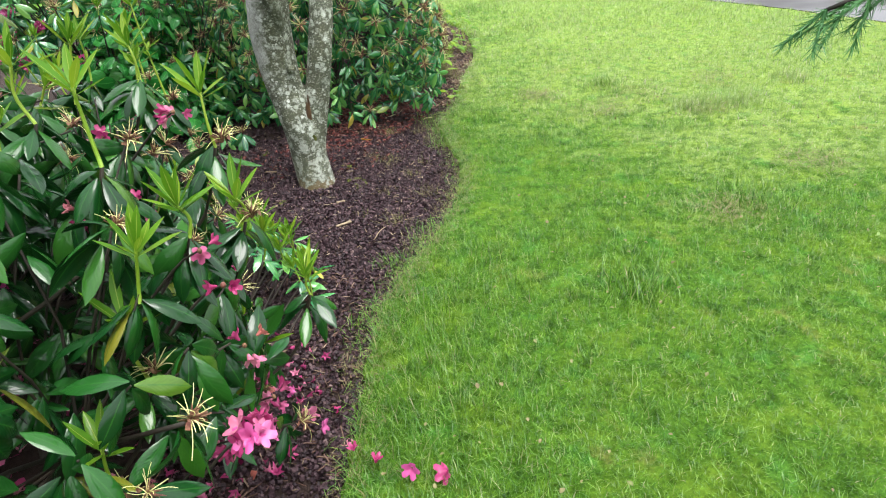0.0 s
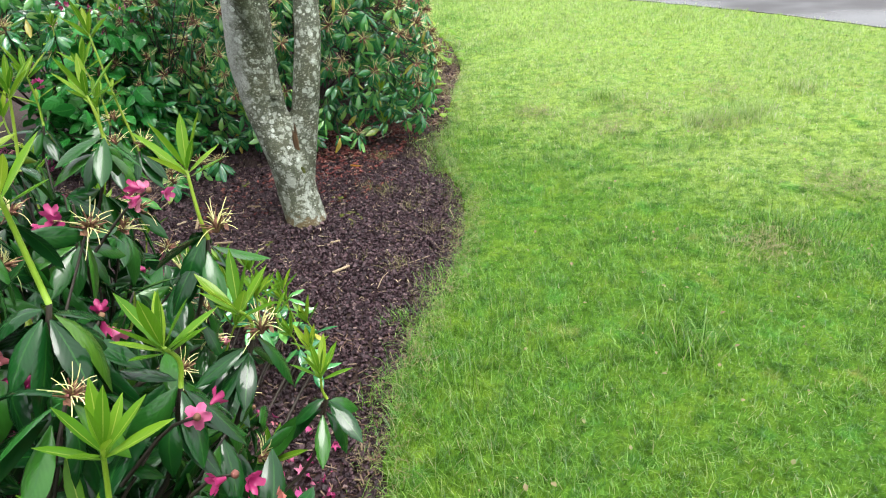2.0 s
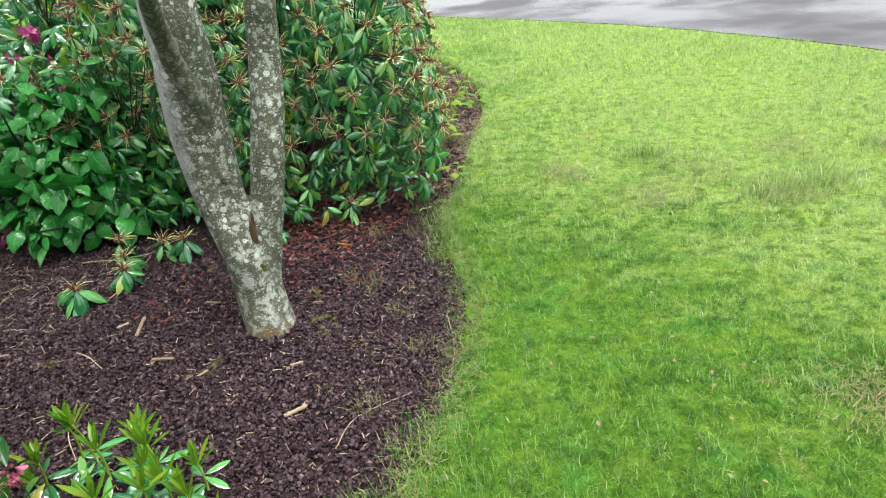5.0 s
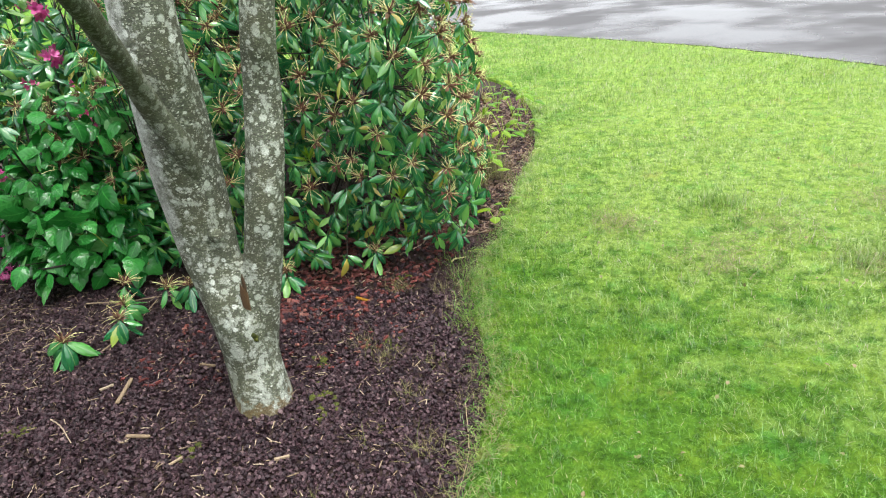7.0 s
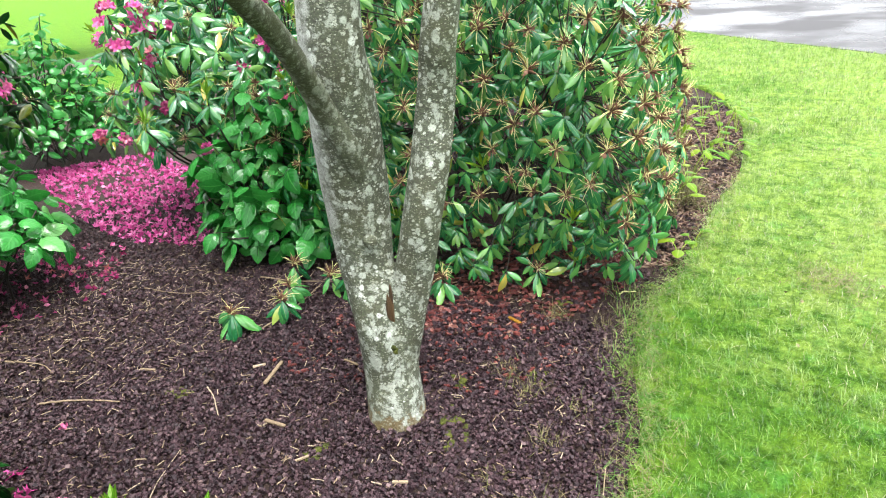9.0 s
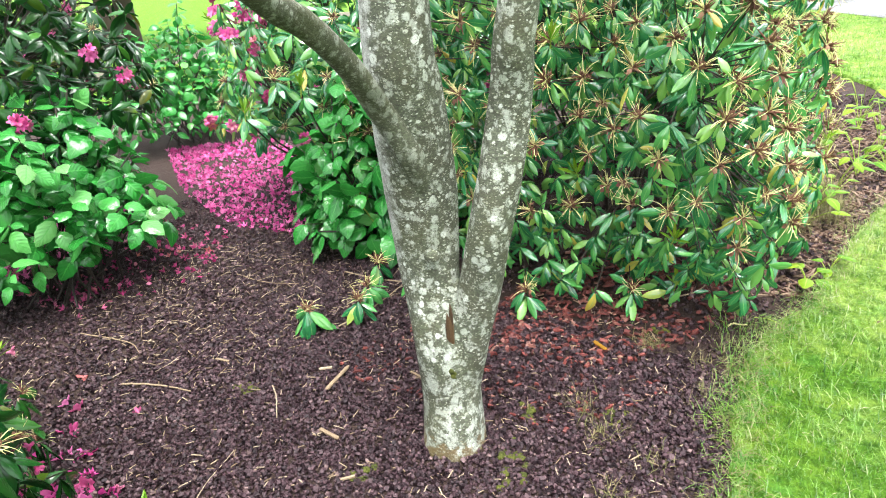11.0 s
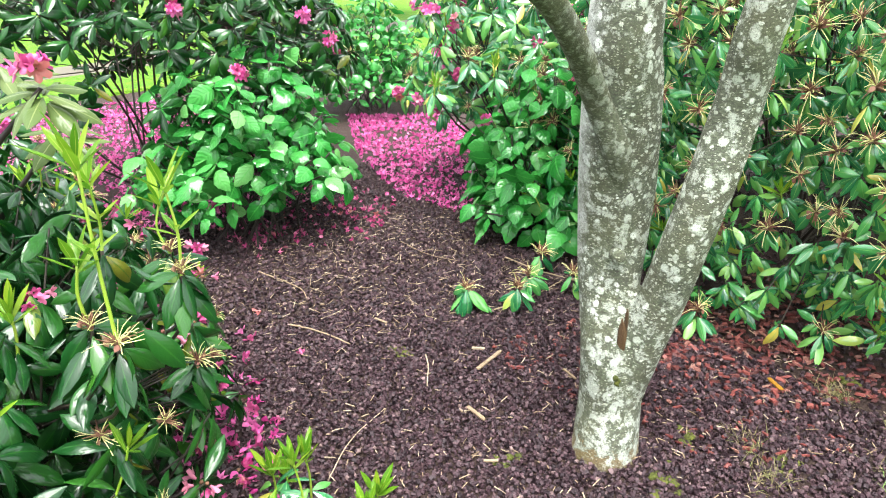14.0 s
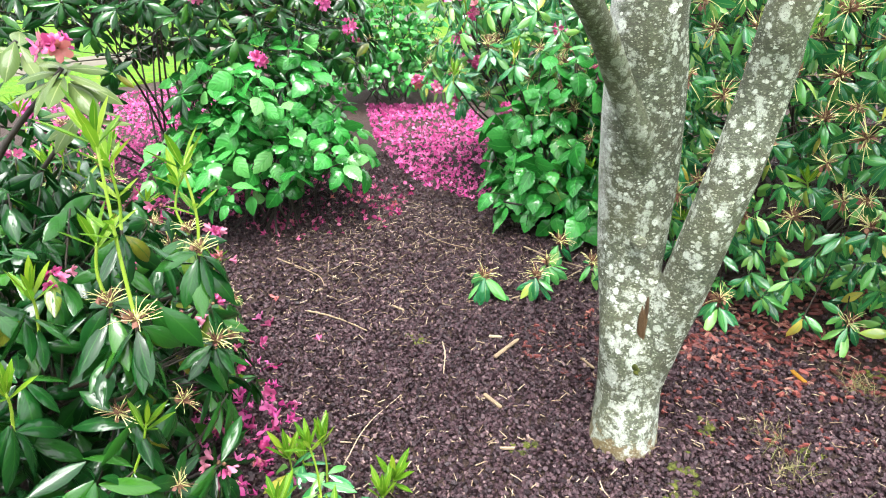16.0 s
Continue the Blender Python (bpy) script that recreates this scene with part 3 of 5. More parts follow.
gravel("lava_gravel", 31, (-2.3, 2.4, 0.2, 4.6), 9300, 0.0075, 0.016, "dark maroon lava gravel round the tree")
gravel("lava_gravel", 32, (-4.0, 2.4, -2.3, 4.6), 3800, 0.008, 0.017, "dark brown lava gravel with fine litter")
gravel("lava_gravel", 33, (-2.4, 4.6, 0.35, 9.6), 900, 0.009, 0.02, "dark gravel beneath the shrubs")
gravel("lava_gravel", 34, (-0.85, 0.9, -0.15, 2.4), 6500, 0.008, 0.017, "dark wet gravel below the rhododendron")
gravel("lava_gravel", 35, (-4.3, 4.6, -2.4, 5.5), 2500, 0.008, 0.018, "dark gravel between the shrubs and the petals")
gravel("lava_gravel", 36, (-4.4, 0.3, -2.4, 2.4), 1000, 0.01, 0.022, "dark gravel behind the large rhododendron")

# ---- the tree ----
def bumpy_tube(points, radii, n, sides, seed, rough=0.006):
    p = smooth_line(points, n)
    r = np.interp(np.linspace(0, 1, n), np.linspace(0, 1, len(radii)), radii)
    v, q, u = tube(p, r, sides)
    ring = np.repeat(p, sides, 0)
    way = unit(v - ring)
    k = np.arange(sides) * 2 * math.pi / sides
    a, s = np.tile(k, n), np.repeat(np.linspace(0, 1, n) * n * 0.12, sides)
    bulge = np.sin(2 * a + seed + 0.7 * s) + 0.6 * np.sin(3 * a - 1.3 * s + 2 * seed) + 0.5 * np.sin(5 * a + 2.1 * s)
    return v + way * (rough * bulge)[:, None], q, u


TREE_BASE = np.array([-0.82, 3.73, -0.045])
tree = thing("garden_tree", "multi-stemmed tree with grey lichen-covered bark standing in gravel", "tree", TREE_BASE)
MAIN = np.array([(-0.8, 3.69, -0.11), (-0.81, 3.705, 0.0), (-0.84, 3.745, 0.12), (-0.865, 3.76, 0.32), (-0.925, 3.8, 0.5), (-0.96, 3.835, 0.67), (-0.97, 3.838, 0.87),
                 (-0.955, 3.815, 1.06), (-0.94, 3.79, 1.23), (-0.93, 3.77, 1.39), (-0.92, 3.8, 1.9), (-1.0, 3.9, 2.6), (-1.05, 4.0, 3.4)])
SECOND = np.array([(-0.815, 3.75, 0.05), (-0.795, 3.79, 0.3), (-0.745, 3.835, 0.54), (-0.697, 3.845, 0.76), (-0.67, 3.885, 0.95), (-0.665, 3.935, 1.1), (-0.645, 3.945, 1.25), (-0.62, 3.935, 1.39), (-0.55, 4.0, 1.9), (-0.4, 4.15, 2.9)])
BRANCH = np.array([(-0.92, 3.79, 0.9), (-0.9, 3.73, 1.03), (-0.915, 3.66, 1.17), (-0.89, 3.57, 1.28), (-0.84, 3.445, 1.385), (-0.76, 3.28, 1.487), (-0.70, 3.16, 1.54), (-0.6, 2.85, 1.75), (-0.55, 2.4, 2.2), (-0.7, 2.0, 2.7)])
trunk = Pile()
trunk.raw(*bumpy_tube(MAIN - TREE_BASE, [0.13, 0.117, 0.112, 0.109, 0.098, 0.11, 0.122, 0.122, 0.117, 0.11, 0.095, 0.07, 0.04], 120, 40, 1.0, 0.004))
trunk.raw(*bumpy_tube(SECOND - TREE_BASE, [0.06, 0.08, 0.073, 0.069, 0.068, 0.067, 0.066, 0.064, 0.055, 0.03], 90, 28, 2.0, 0.003))
trunk_me = trunk.mesh("trunk", (BARK,))
trunk_ob = part("trunk", trunk_me, tree)
fuse = trunk_ob.modifiers.new("fuse", "REMESH")
fuse.mode, fuse.voxel_size, fuse.use_smooth_shade = "VOXEL", 0.009, True
ease = trunk_ob.modifiers.new("ease", "SMOOTH")
ease.factor, ease.iterations = 0.5, 4
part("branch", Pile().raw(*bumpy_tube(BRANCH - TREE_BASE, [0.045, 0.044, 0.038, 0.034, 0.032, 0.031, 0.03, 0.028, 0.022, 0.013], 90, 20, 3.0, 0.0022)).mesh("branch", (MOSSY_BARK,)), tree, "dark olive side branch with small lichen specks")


def lump(size, place, seed, flat=(1, 1, 1), rings=8, sides=10):
    """A rounded knob with an uneven skin."""
    r = rng(seed)
    th, ph = np.linspace(0.02, math.pi - 0.02, rings), np.linspace(0, 2 * math.pi, sides, endpoint=False)
    t, p = np.meshgrid(th, ph, indexing="ij")
    v = np.stack([np.sin(t) * np.cos(p), np.sin(t) * np.sin(p), np.cos(t)], -1).reshape(-1, 3)
    v = v * (1 + r.uniform(-0.1, 0.1, len(v)))[:, None] * np.array(flat) * size + np.array(place)
    q = [(i * sides + j, (i + 1) * sides + j, (i + 1) * sides + (j + 1) % sides, i * sides + (j + 1) % sides) for i in range(rings - 1) for j in range(sides)]
    return v, np.array(q), np.zeros((len(v), 2))


part("knot", Pile().raw(*lump(0.032, np.array((-0.86, 3.738, 0.685)) - TREE_BASE, 4, (1, 0.7, 0.85))).mesh("knot", (BARK,)), tree, "round healed branch knot")
wound, moss = Pile(), Pile()
for k, (dx, dz, s, tall) in enumerate(((0.0, 0.0, 0.013, 7.0), (-0.012, -0.035, 0.011, 5.5), (0.011, 0.03, 0.011, 6.0), (0.004, -0.06, 0.012, 4.0), (0.014, 0.085, 0.008, 6.0))):
    wound.raw(*lump(s, np.array((-0.797 + dx, 3.712 + 0.2 * abs(dx), 0.4 + dz)) - TREE_BASE, 50 + k, (0.9, 0.75, tall), 18))
for k in range(9):
    a = 2.4 * k
    moss.raw(*lump(0.012 + 0.001 * (k % 4), np.array((-0.793 + 0.02 * math.cos(a), 3.681 + 0.004 * (k % 3), 0.268 + 0.022 * math.sin(a))) - TREE_BASE, 60 + k, (1.1, 0.6, 0.9)))
part("wound", wound.mesh("wound", (WOUND,)), tree, "strip of bare brown wood below the fork")
part("moss_knob", moss.mesh("moss_knob", (MOSS,)), tree, "dark mossy stub under the bare strip")

# Limbs and a crown above, out of view, made dense to shade the bed.
r = rng(41)
limbs = [(MAIN[-3], (-1.9, 4.9, 3.3)), (MAIN[-2], (-0.6, 5.0, 3.7)), (MAIN[-1], (-1.5, 4.6, 4.5)), (SECOND[-2], (0.3, 4.7, 3.0)), (SECOND[-1], (-0.1, 4.3, 4.1)), (BRANCH[-1], (-0.9, 1.6, 3.3)), (MAIN[-2], (-2.0, 3.7, 3.9))]
leaf_p, leaf_d = [], []
for k, (a, b) in enumerate(limbs):
    a, b = np.array(a), np.array(b)
    mid = (a + b) / 2 + r.normal(0, 0.08, 3)
    line = smooth_line([a, mid, b], 12)
    part("limb", Pile().raw(*tube(line - TREE_BASE, np.linspace(0.035, 0.008, 12), 8)).mesh("limb", (BARK,)), tree)
    for s in range(22):
        root = line[r.integers(3, 12)]
        tip = root + r.normal(0, 0.28, 3) + (0, 0, 0.12)
        leaf_p.append(root + (tip - root) * r.uniform(0.3, 1.2, (45, 1)) + r.normal(0, 0.09, (45, 3)))
leaf_p = np.concatenate(leaf_p)
turns = bases(r.normal(size=(len(leaf_p), 3)) + (0, 0, -0.3), r.normal(0, 0.5, (len(leaf_p), 3)) + (0, 0, 1))
tagged(part("crown", Pile().add(RHODO_FAR, turns, leaf_p - TREE_BASE, r.uniform(0.06, 0.1, len(leaf_p))).mesh("crown", (BROAD,)), tree), kind="stuff")


# ---- shrubs ----
def sites(r, rx, ry, h, low, power, spacing, factor, tries, lumpy=0.13):
    """Places and outward ways on a lumpy dome, at least spacing apart."""
    d = unit(r.normal(size=(tries, 3)) * (1, 1, 0.8))
    d[:, 2] = np.abs(d[:, 2]) - 0.05
    d = unit(d)
    k = (np.abs(d[:, 0] / rx) ** power + np.abs(d[:, 1] / ry) ** power + np.abs(d[:, 2] / h) ** power) ** (-1 / power)
    p = d * k[:, None] * factor
    p *= (1 + lumpy * wave(4 * d[:, 0] + 2 * d[:, 2], 4 * d[:, 1] - d[:, 2], r.uniform(0, 9), 1.5))[:, None]
    n = unit(unit(np.sign(d) * np.abs(p / (rx, ry, h)) ** (power - 1) / (rx, ry, h) + (0, 0, 0.35)) + 0.28 * r.normal(size=p.shape))
    keep = np.zeros(tries, bool)
    kept = np.zeros((0, 3))
    for i in np.flatnonzero(p[:, 2] > low):
        if not len(kept) or ((kept - p[i]) ** 2).sum(1).min() > spacing**2:
            keep[i] = True
            kept = np.concatenate([kept, p[i : i + 1]])
    return p[keep], n[keep]


def whorls(r, p, n, count, open_low, open_high, sag):
    """Leaves set in rings about shoots: places, ways, normals."""
    k = r.integers(count[0], count[1] + 1, len(p))
    at, axis = np.repeat(p, k, 0), np.repeat(n, k, 0)
    phase = np.repeat(r.uniform(0, 6.28, len(p)), k)
    idx = np.concatenate([np.arange(c) / c for c in k])
    a = phase + 2 * math.pi * idx + r.normal(0, 0.2, len(at))
    b = bases(axis, np.tile((0.23, 0.91, 0.35), (len(axis), 1)))
    side = np.cos(a)[:, None] * b[:, :, 0] + np.sin(a)[:, None] * b[:, :, 2]
    o = r.uniform(open_low, open_high, len(at))[:, None]
    along = unit(np.cos(o) * axis + np.sin(o) * side) + np.array((0, 0, -1)) * r.uniform(0.4, 1.2, (len(at), 1)) * sag
    return at + side * 0.008 + axis * r.uniform(-0.045, 0.01, (len(at), 1)), unit(along), unit(axis + 0.3 * r.normal(size=axis.shape))


def head_mesh(seed, stalks=22):
    """A spent flower head: a tuft of brown remains and thin pale stalks that rise and curl over."""
    r = rng(seed)
    pile = Pile()
    for k in range(stalks):
        a, o = r.uniform(0, 6.28), r.uniform(0.2, 1.35)
        way = np.array((math.cos(a) * math.sin(o), math.sin(a) * math.sin(o), math.cos(o)))
        s = np.linspace(0, 1, 6)[:, None]
        cross = unit(np.cross(way, r.normal(size=3)))
        curl = cross * 0.012 * r.normal() * np.sin(2.2 * s) + np.array((0, 0, -0.03)) * s**2.5 * r.uniform(0.1, 1.0) + way * (1, 1, 0) * 0.012 * s**2
        pts = way * s * r.uniform(0.038, 0.08) + curl
        pile.raw(*tube(pts, np.linspace(0.0014, 0.0009, 6), 3), mat=1 if r.random() < 0.82 else 0)
    for k in range(12):
        way = unit(r.normal(0, 0.5, 3) + (0, 0, 0.8))
        pile.raw(*tube(np.array([(0, 0, -0.01), way * 0.016, way * r.uniform(0.026, 0.048) + r.normal(0, 0.005, 3)]), (0.003, 0.0032, 0.0013), 3), mat=0)
    n = 10
    pile.add(PETAL, bases(r.normal(size=(n, 3)) * (1, 1, 0.6) + (0, 0, 0.6), r.normal(size=(n, 3))), r.normal(0, 0.012, (n, 3)), r.uniform(0.01, 0.024, n), 0)
    return pile.mesh("spent_flower_head", (HUSK, STALK))


def shoot_stem(length):
    return Pile().raw(*tube(smooth_line([(0, 0, -0.02), (0.04 * length, 0.03 * length, length * 0.5), (0, 0, length)], 6), np.linspace(0.0036, 0.0026, 6), 6)).mesh("new_shoot", (SHOOT,))


def floret_shape(flare, lobe, sides=20, rings=4):
    """One connected trumpet flower with five lobes, of size 1."""
    ts = np.linspace(0, 1, rings)
    a = np.linspace(0, 2 * math.pi, sides, endpoint=False)
    v, q = [], []
    for t in ts:
        cut = 1 - lobe * t**1.2 * (1 - np.abs(np.cos(2.5 * a)) ** 0.8)
        rad = (0.07 + flare * t**1.4) * cut
        z = (0.95 * t - 0.3 * t**3) * cut + t**2 * (0.07 * np.sin(10 * a) + 0.06 * np.sin(7 * a + 1))
        v.append(np.stack([np.cos(a) * rad, np.sin(a) * rad, z], -1))
    for k in range(rings - 1):
        for s in range(sides):
            q.append((k * sides + s, k * sides + (s + 1) % sides, (k + 1) * sides + (s + 1) % sides, (k + 1) * sides + s))
    return np.concatenate(v), np.array(q), np.zeros((rings * sides, 2))


FLORET, WILTED, LYING = floret_shape(0.8, 0.42), floret_shape(0.42, 0.4), floret_shape(0.55, 0.55, 10, 3)
FLORET_MESH = [Pile().add(FLORET, np.eye(3)[None], np.zeros((1, 3)), np.ones(1)).mesh("floret", (m,)) for m in (PINK, FADED)]
WILTED_MESH = Pile().add(WILTED, np.eye(3)[None], np.zeros((1, 3)), np.ones(1)).mesh("floret", (FADED,))
YOUNG_MESH = Pile().add(YOUNG_LEAF, np.eye(3)[None], np.zeros((1, 3)), np.ones(1)).mesh("young_leaf", (YOUNG,))
SHOOT_LENGTHS = (0.05, 0.09, 0.14, 0.2)
SHOOT_STEMS = [shoot_stem(s) for s in SHOOT_LENGTHS]
TRUSS_HEART = Pile().raw(*lump(0.006, (0, 0, 0.0), 77, rings=6, sides=8)).mesh("flower_truss", (HUSK,))


def put_shoot(bush, r, m, kind, leaves=8, size=1.0, label="light green new shoot"):
    """A new shoot: its stem, and leaves set round the top."""
    top = SHOOT_LENGTHS[kind]
    stem = part("new_shoot", SHOOT_STEMS[kind], bush, label, m)
    for k in range(leaves):
        a, o = 2.4 * k + r.normal(0, 0.2), 0.95 - 0.75 * k / leaves + r.normal(0, 0.13)
        along = np.array((math.cos(a) * math.sin(o), math.sin(a) * math.sin(o), math.cos(o)))
        normal = np.array((-math.cos(a) * math.cos(o), -math.sin(a) * math.cos(o), math.sin(o)))
        part("young_leaf", YOUNG_MESH, stem, m=matrix_of(bases(along[None], normal[None])[0], (0, 0, top - 0.022 + 0.022 * k / leaves), size * (0.092 - 0.03 * k / leaves) * r.uniform(0.75, 1.15)))


def put_truss(bush, r, m, florets, fresh=True, label=""):
    heart = part("flower_truss", TRUSS_HEART, bush, label, m)
    for k in range(florets):
        if fresh:
            z = 1 - 0.95 * (k + 0.5) / florets
            a = 2.4 * k
            way = unit(np.array((math.cos(a) * math.sqrt(1 - z * z), math.sin(a) * math.sqrt(1 - z * z), z)) + r.normal(0, 0.28, 3))
            part("floret", FLORET_MESH[r.integers(2)], heart, m=matrix_of(bases(np.cross(way, (0.3, 0.8, 0.5))[None], way[None])[0], way * r.uniform(0.008, 0.034), r.uniform(0.02, 0.036)))
        else:
            way = unit(np.array((r.normal(), r.normal(), r.uniform(-1.2, 0.6))))
            part("floret", WILTED_MESH, heart, m=matrix_of(bases(np.cross(way, (0.3, 0.8, 0.5))[None], way[None])[0], way * r.uniform(0.012, 0.04), r.uniform(0.032, 0.045)))


HEADS = [head_mesh(50 + k) for k in range(5)]
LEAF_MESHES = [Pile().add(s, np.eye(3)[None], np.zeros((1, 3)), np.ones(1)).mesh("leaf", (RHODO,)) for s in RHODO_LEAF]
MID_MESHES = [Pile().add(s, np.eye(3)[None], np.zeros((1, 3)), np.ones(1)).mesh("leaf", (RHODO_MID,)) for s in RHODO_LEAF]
PALE_MESHES = [Pile().add(s, np.eye(3)[None], np.zeros((1, 3)), np.ones(1)).mesh("leaf", (RHODO_PALE,)) for s in RHODO_LEAF[:2]]
BROAD_MESHES = [Pile().add(s, np.eye(3)[None], np.zeros((1, 3)), np.ones(1)).mesh("leaf", (BROAD,)) for s in BROAD_LEAF]


def put_leaves(bush, base, r, at, along, normal, size, shapes, meshes, mat, single, limit):
    """Single leaves where one can tell them apart, the rest joined."""
    turns = bases(along, normal + 0.34 * r.normal(size=normal.shape))
    chosen = np.flatnonzero(single(at + base))
    chosen = r.permutation(chosen)[:limit]
    for i in chosen:
        part("leaf", meshes[r.integers(len(meshes))], bush, m=matrix_of(turns[i], at[i], size[i]))
    rest = np.setdiff1d(np.arange(len(at)), chosen)
    pile = Pile()
    pick = r.integers(len(shapes), size=len(rest))
    for k, s in enumerate(shapes):
        i = rest[pick == k]
        pile.add(s, turns[i], at[i], size[i])
    tagged(part("foliage", pile.mesh("foliage", (mat,)), bush), kind="stuff")


def stems_to(bush, r, p, count, name="stem", thick=0.01, mat=TWIG, start=0.12):
    """Main stems from the foot to some of the places, and twigs to the others."""
    order = r.permutation(len(p))
    lines = []
    for i in order[:count]:
        foot = np.array((*r.normal(0, start, 2), -0.02))
        bend = foot * 0.6 + p[i] * (0.42, 0.42, 0.5) + r.normal(0, 0.05, 3)
        line = smooth_line([foot, bend, p[i]], 10)
        lines.append(line)
        part(name, Pile().raw(*tube(line, np.linspace(thick, 0.005, 10), 6)).mesh(name, (mat,)), bush)
    joints = np.concatenate([ln[3:9] for ln in lines])
    pile = Pile()
    for i in order[count:]:
        j = joints[((joints - p[i] * 0.75) ** 2).sum(1).argmin()]
        line = np.array([j, (j + p[i]) / 2 + r.normal(0, 0.02, 3), p[i]])
        pile.raw(*tube(line, (0.004, 0.0034, 0.0026), 4))
    if len(order) > count:
        tagged(part("twigwork", pile.mesh("twigwork", (mat,)), bush), kind="stuff")


def rhododendron(label, foot, seed, rx, ry, h, low=0.18, power=3.4, spacing=0.15, layers=((1.0, 1.0), (0.86, 1.05), (0.7, 1.2)), leaf=(0.1, 0.15),
                 single=lambda p: p[:, 0] > 99, limit=260, heads=0.0, shoots=0.0, trusses=0.0, tatters=0.0, stems=12, lift=0.0, sag=0.5, where=None, bend=None, mat=None, meshes=None, lumpy=0.13, opening=(1.1, 1.85), ring=(6, 9), head_size=(0.75, 1.15), head_low=0.0, thin_out=0.3):
    r = rng(seed)
    base = np.array((foot[0], foot[1], float(bed_height(foot[0], foot[1]))))
    bush = thing("rhododendron", label, "shrub", base)
    at, along, normal, tips, ways = [], [], [], None, None
    for factor, gap in layers:
        p, n = sites(r, rx, ry, h - lift, low - lift, power, spacing * gap, factor, 9000, lumpy)
        p = p + (0, 0, lift)
        if bend is not None:
            p = bend(p + base) - base
        if where is not None:
            ok = where(p + base) | (r.random(len(p)) < thin_out)
            p, n = p[ok], n[ok]
        if tips is None:
            tips, ways = p, n
        a, b, c = whorls(r, p, n, ring, *opening, sag)
        at.append(a), along.append(b), normal.append(c)
    at, along, normal = np.concatenate(at), np.concatenate(along), np.concatenate(normal)
    size = r.uniform(*leaf, len(at))
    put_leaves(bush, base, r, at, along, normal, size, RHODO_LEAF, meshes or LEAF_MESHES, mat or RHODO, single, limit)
    stems_to(bush, r, tips, min(stems, len(tips)))
    chance = r.random(len(tips))
    for i, (p, n) in enumerate(zip(tips, ways)):
        turn = bases(np.cross(n, (0.2, 0.9, 0.1))[None], n[None])[0]
        c = chance[i]
        if c < heads and p[2] > head_low:
            part("spent_flower_head", HEADS[r.integers(5)], bush, m=matrix_of(turn, p + n * 0.015, r.uniform(*head_size)))
        elif heads <= c < heads + shoots:
            up = unit(n + np.array((0, 0, 1.2)))
            put_shoot(bush, r, matrix_of(bases(np.cross(up, (0.2, 0.9, 0.1))[None], up[None])[0], p, r.uniform(0.85, 1.15)), r.integers(4), r.integers(7, 11))
        elif heads <= c < heads + shoots + trusses:
            put_truss(bush, r, matrix_of(turn, p + n * 0.03, r.uniform(1.0, 1.3)), r.integers(8, 13), True, "bright pink flower truss")
        elif heads <= c < heads + shoots + trusses + tatters:
            put_truss(bush, r, matrix_of(turn, p + n * 0.01, r.uniform(0.8, 1.1)), r.integers(2, 6), False, "wilting pink florets")
    return bush


def broad_shrub(label, foot, seed, rx, ry, h, low, spacing=0.12, leaf=(0.055, 0.14), single=lambda p: p[:, 0] > 99, limit=280, layers=((1.0, 1.0), (0.8, 1.2)), stems=30, spread=0.13):
    r = rng(seed)
    base = np.array((foot[0], foot[1], float(bed_height(foot[0], foot[1]))))
    bush = thing("broad_leaved_shrub", label, "shrub", base)
    at, along, normal, tips = [], [], [], None
    for factor, gap in layers:
        p, n = sites(r, rx, ry, h, low, 2.2, spacing * gap, factor, 5000, 0.33)
        tips = p if tips is None else tips
        for tier, drop in ((0, 0.0), (1, 0.035), (2, 0.09)):
            a = r.uniform(0, 6.28, len(p)) if tier == 0 else a + 1.57
            for sign in (0, math.pi):
                side = np.stack([np.cos(a + sign), np.sin(a + sign), np.zeros(len(p))], -1)
                way = side + n * (0.5 if tier == 0 else 0.25) + np.array((0, 0, -0.28)) * tier + np.array((0, 0, -0.15))
                at.append(p - np.array((0, 0, drop)) - n * drop * 0.4 + side * 0.012)
                along.append(unit(way + 0.25 * r.normal(size=n.shape))), normal.append(unit(np.array((0, 0, 0.8)) + n * 1.2 + 0.55 * r.normal(size=n.shape)))
    at, along, normal = np.concatenate(at), np.concatenate(along), np.concatenate(normal)
    size = r.uniform(*leaf, len(at))
    put_leaves(bush, base, r, at, along, normal, size, BROAD_LEAF, BROAD_MESHES, BROAD, single, limit)
    stems_to(bush, r, tips, min(stems, len(tips)), "stem", 0.007, TWIG, spread)
    return bush


def lean_back(p):
    """The large bush bows out to the lawn, and its northern end draws back."""
    past, south = np.maximum(p[:, 1] - 1.1, 0), np.maximum(0.85 - p[:, 1], 0)
    low = np.clip((p[:, 0] + 0.9) / 0.7, 0, 1) * np.clip((2.1 - p[:, 1]) / 0.7, 0, 1)
    return np.stack([p[:, 0] - 0.48 * past - 0.65 * south, p[:, 1], p[:, 2] * (1 - 0.16 * past) * (1 - 0.2 * south) * (1 - 0.12 * low)], -1)


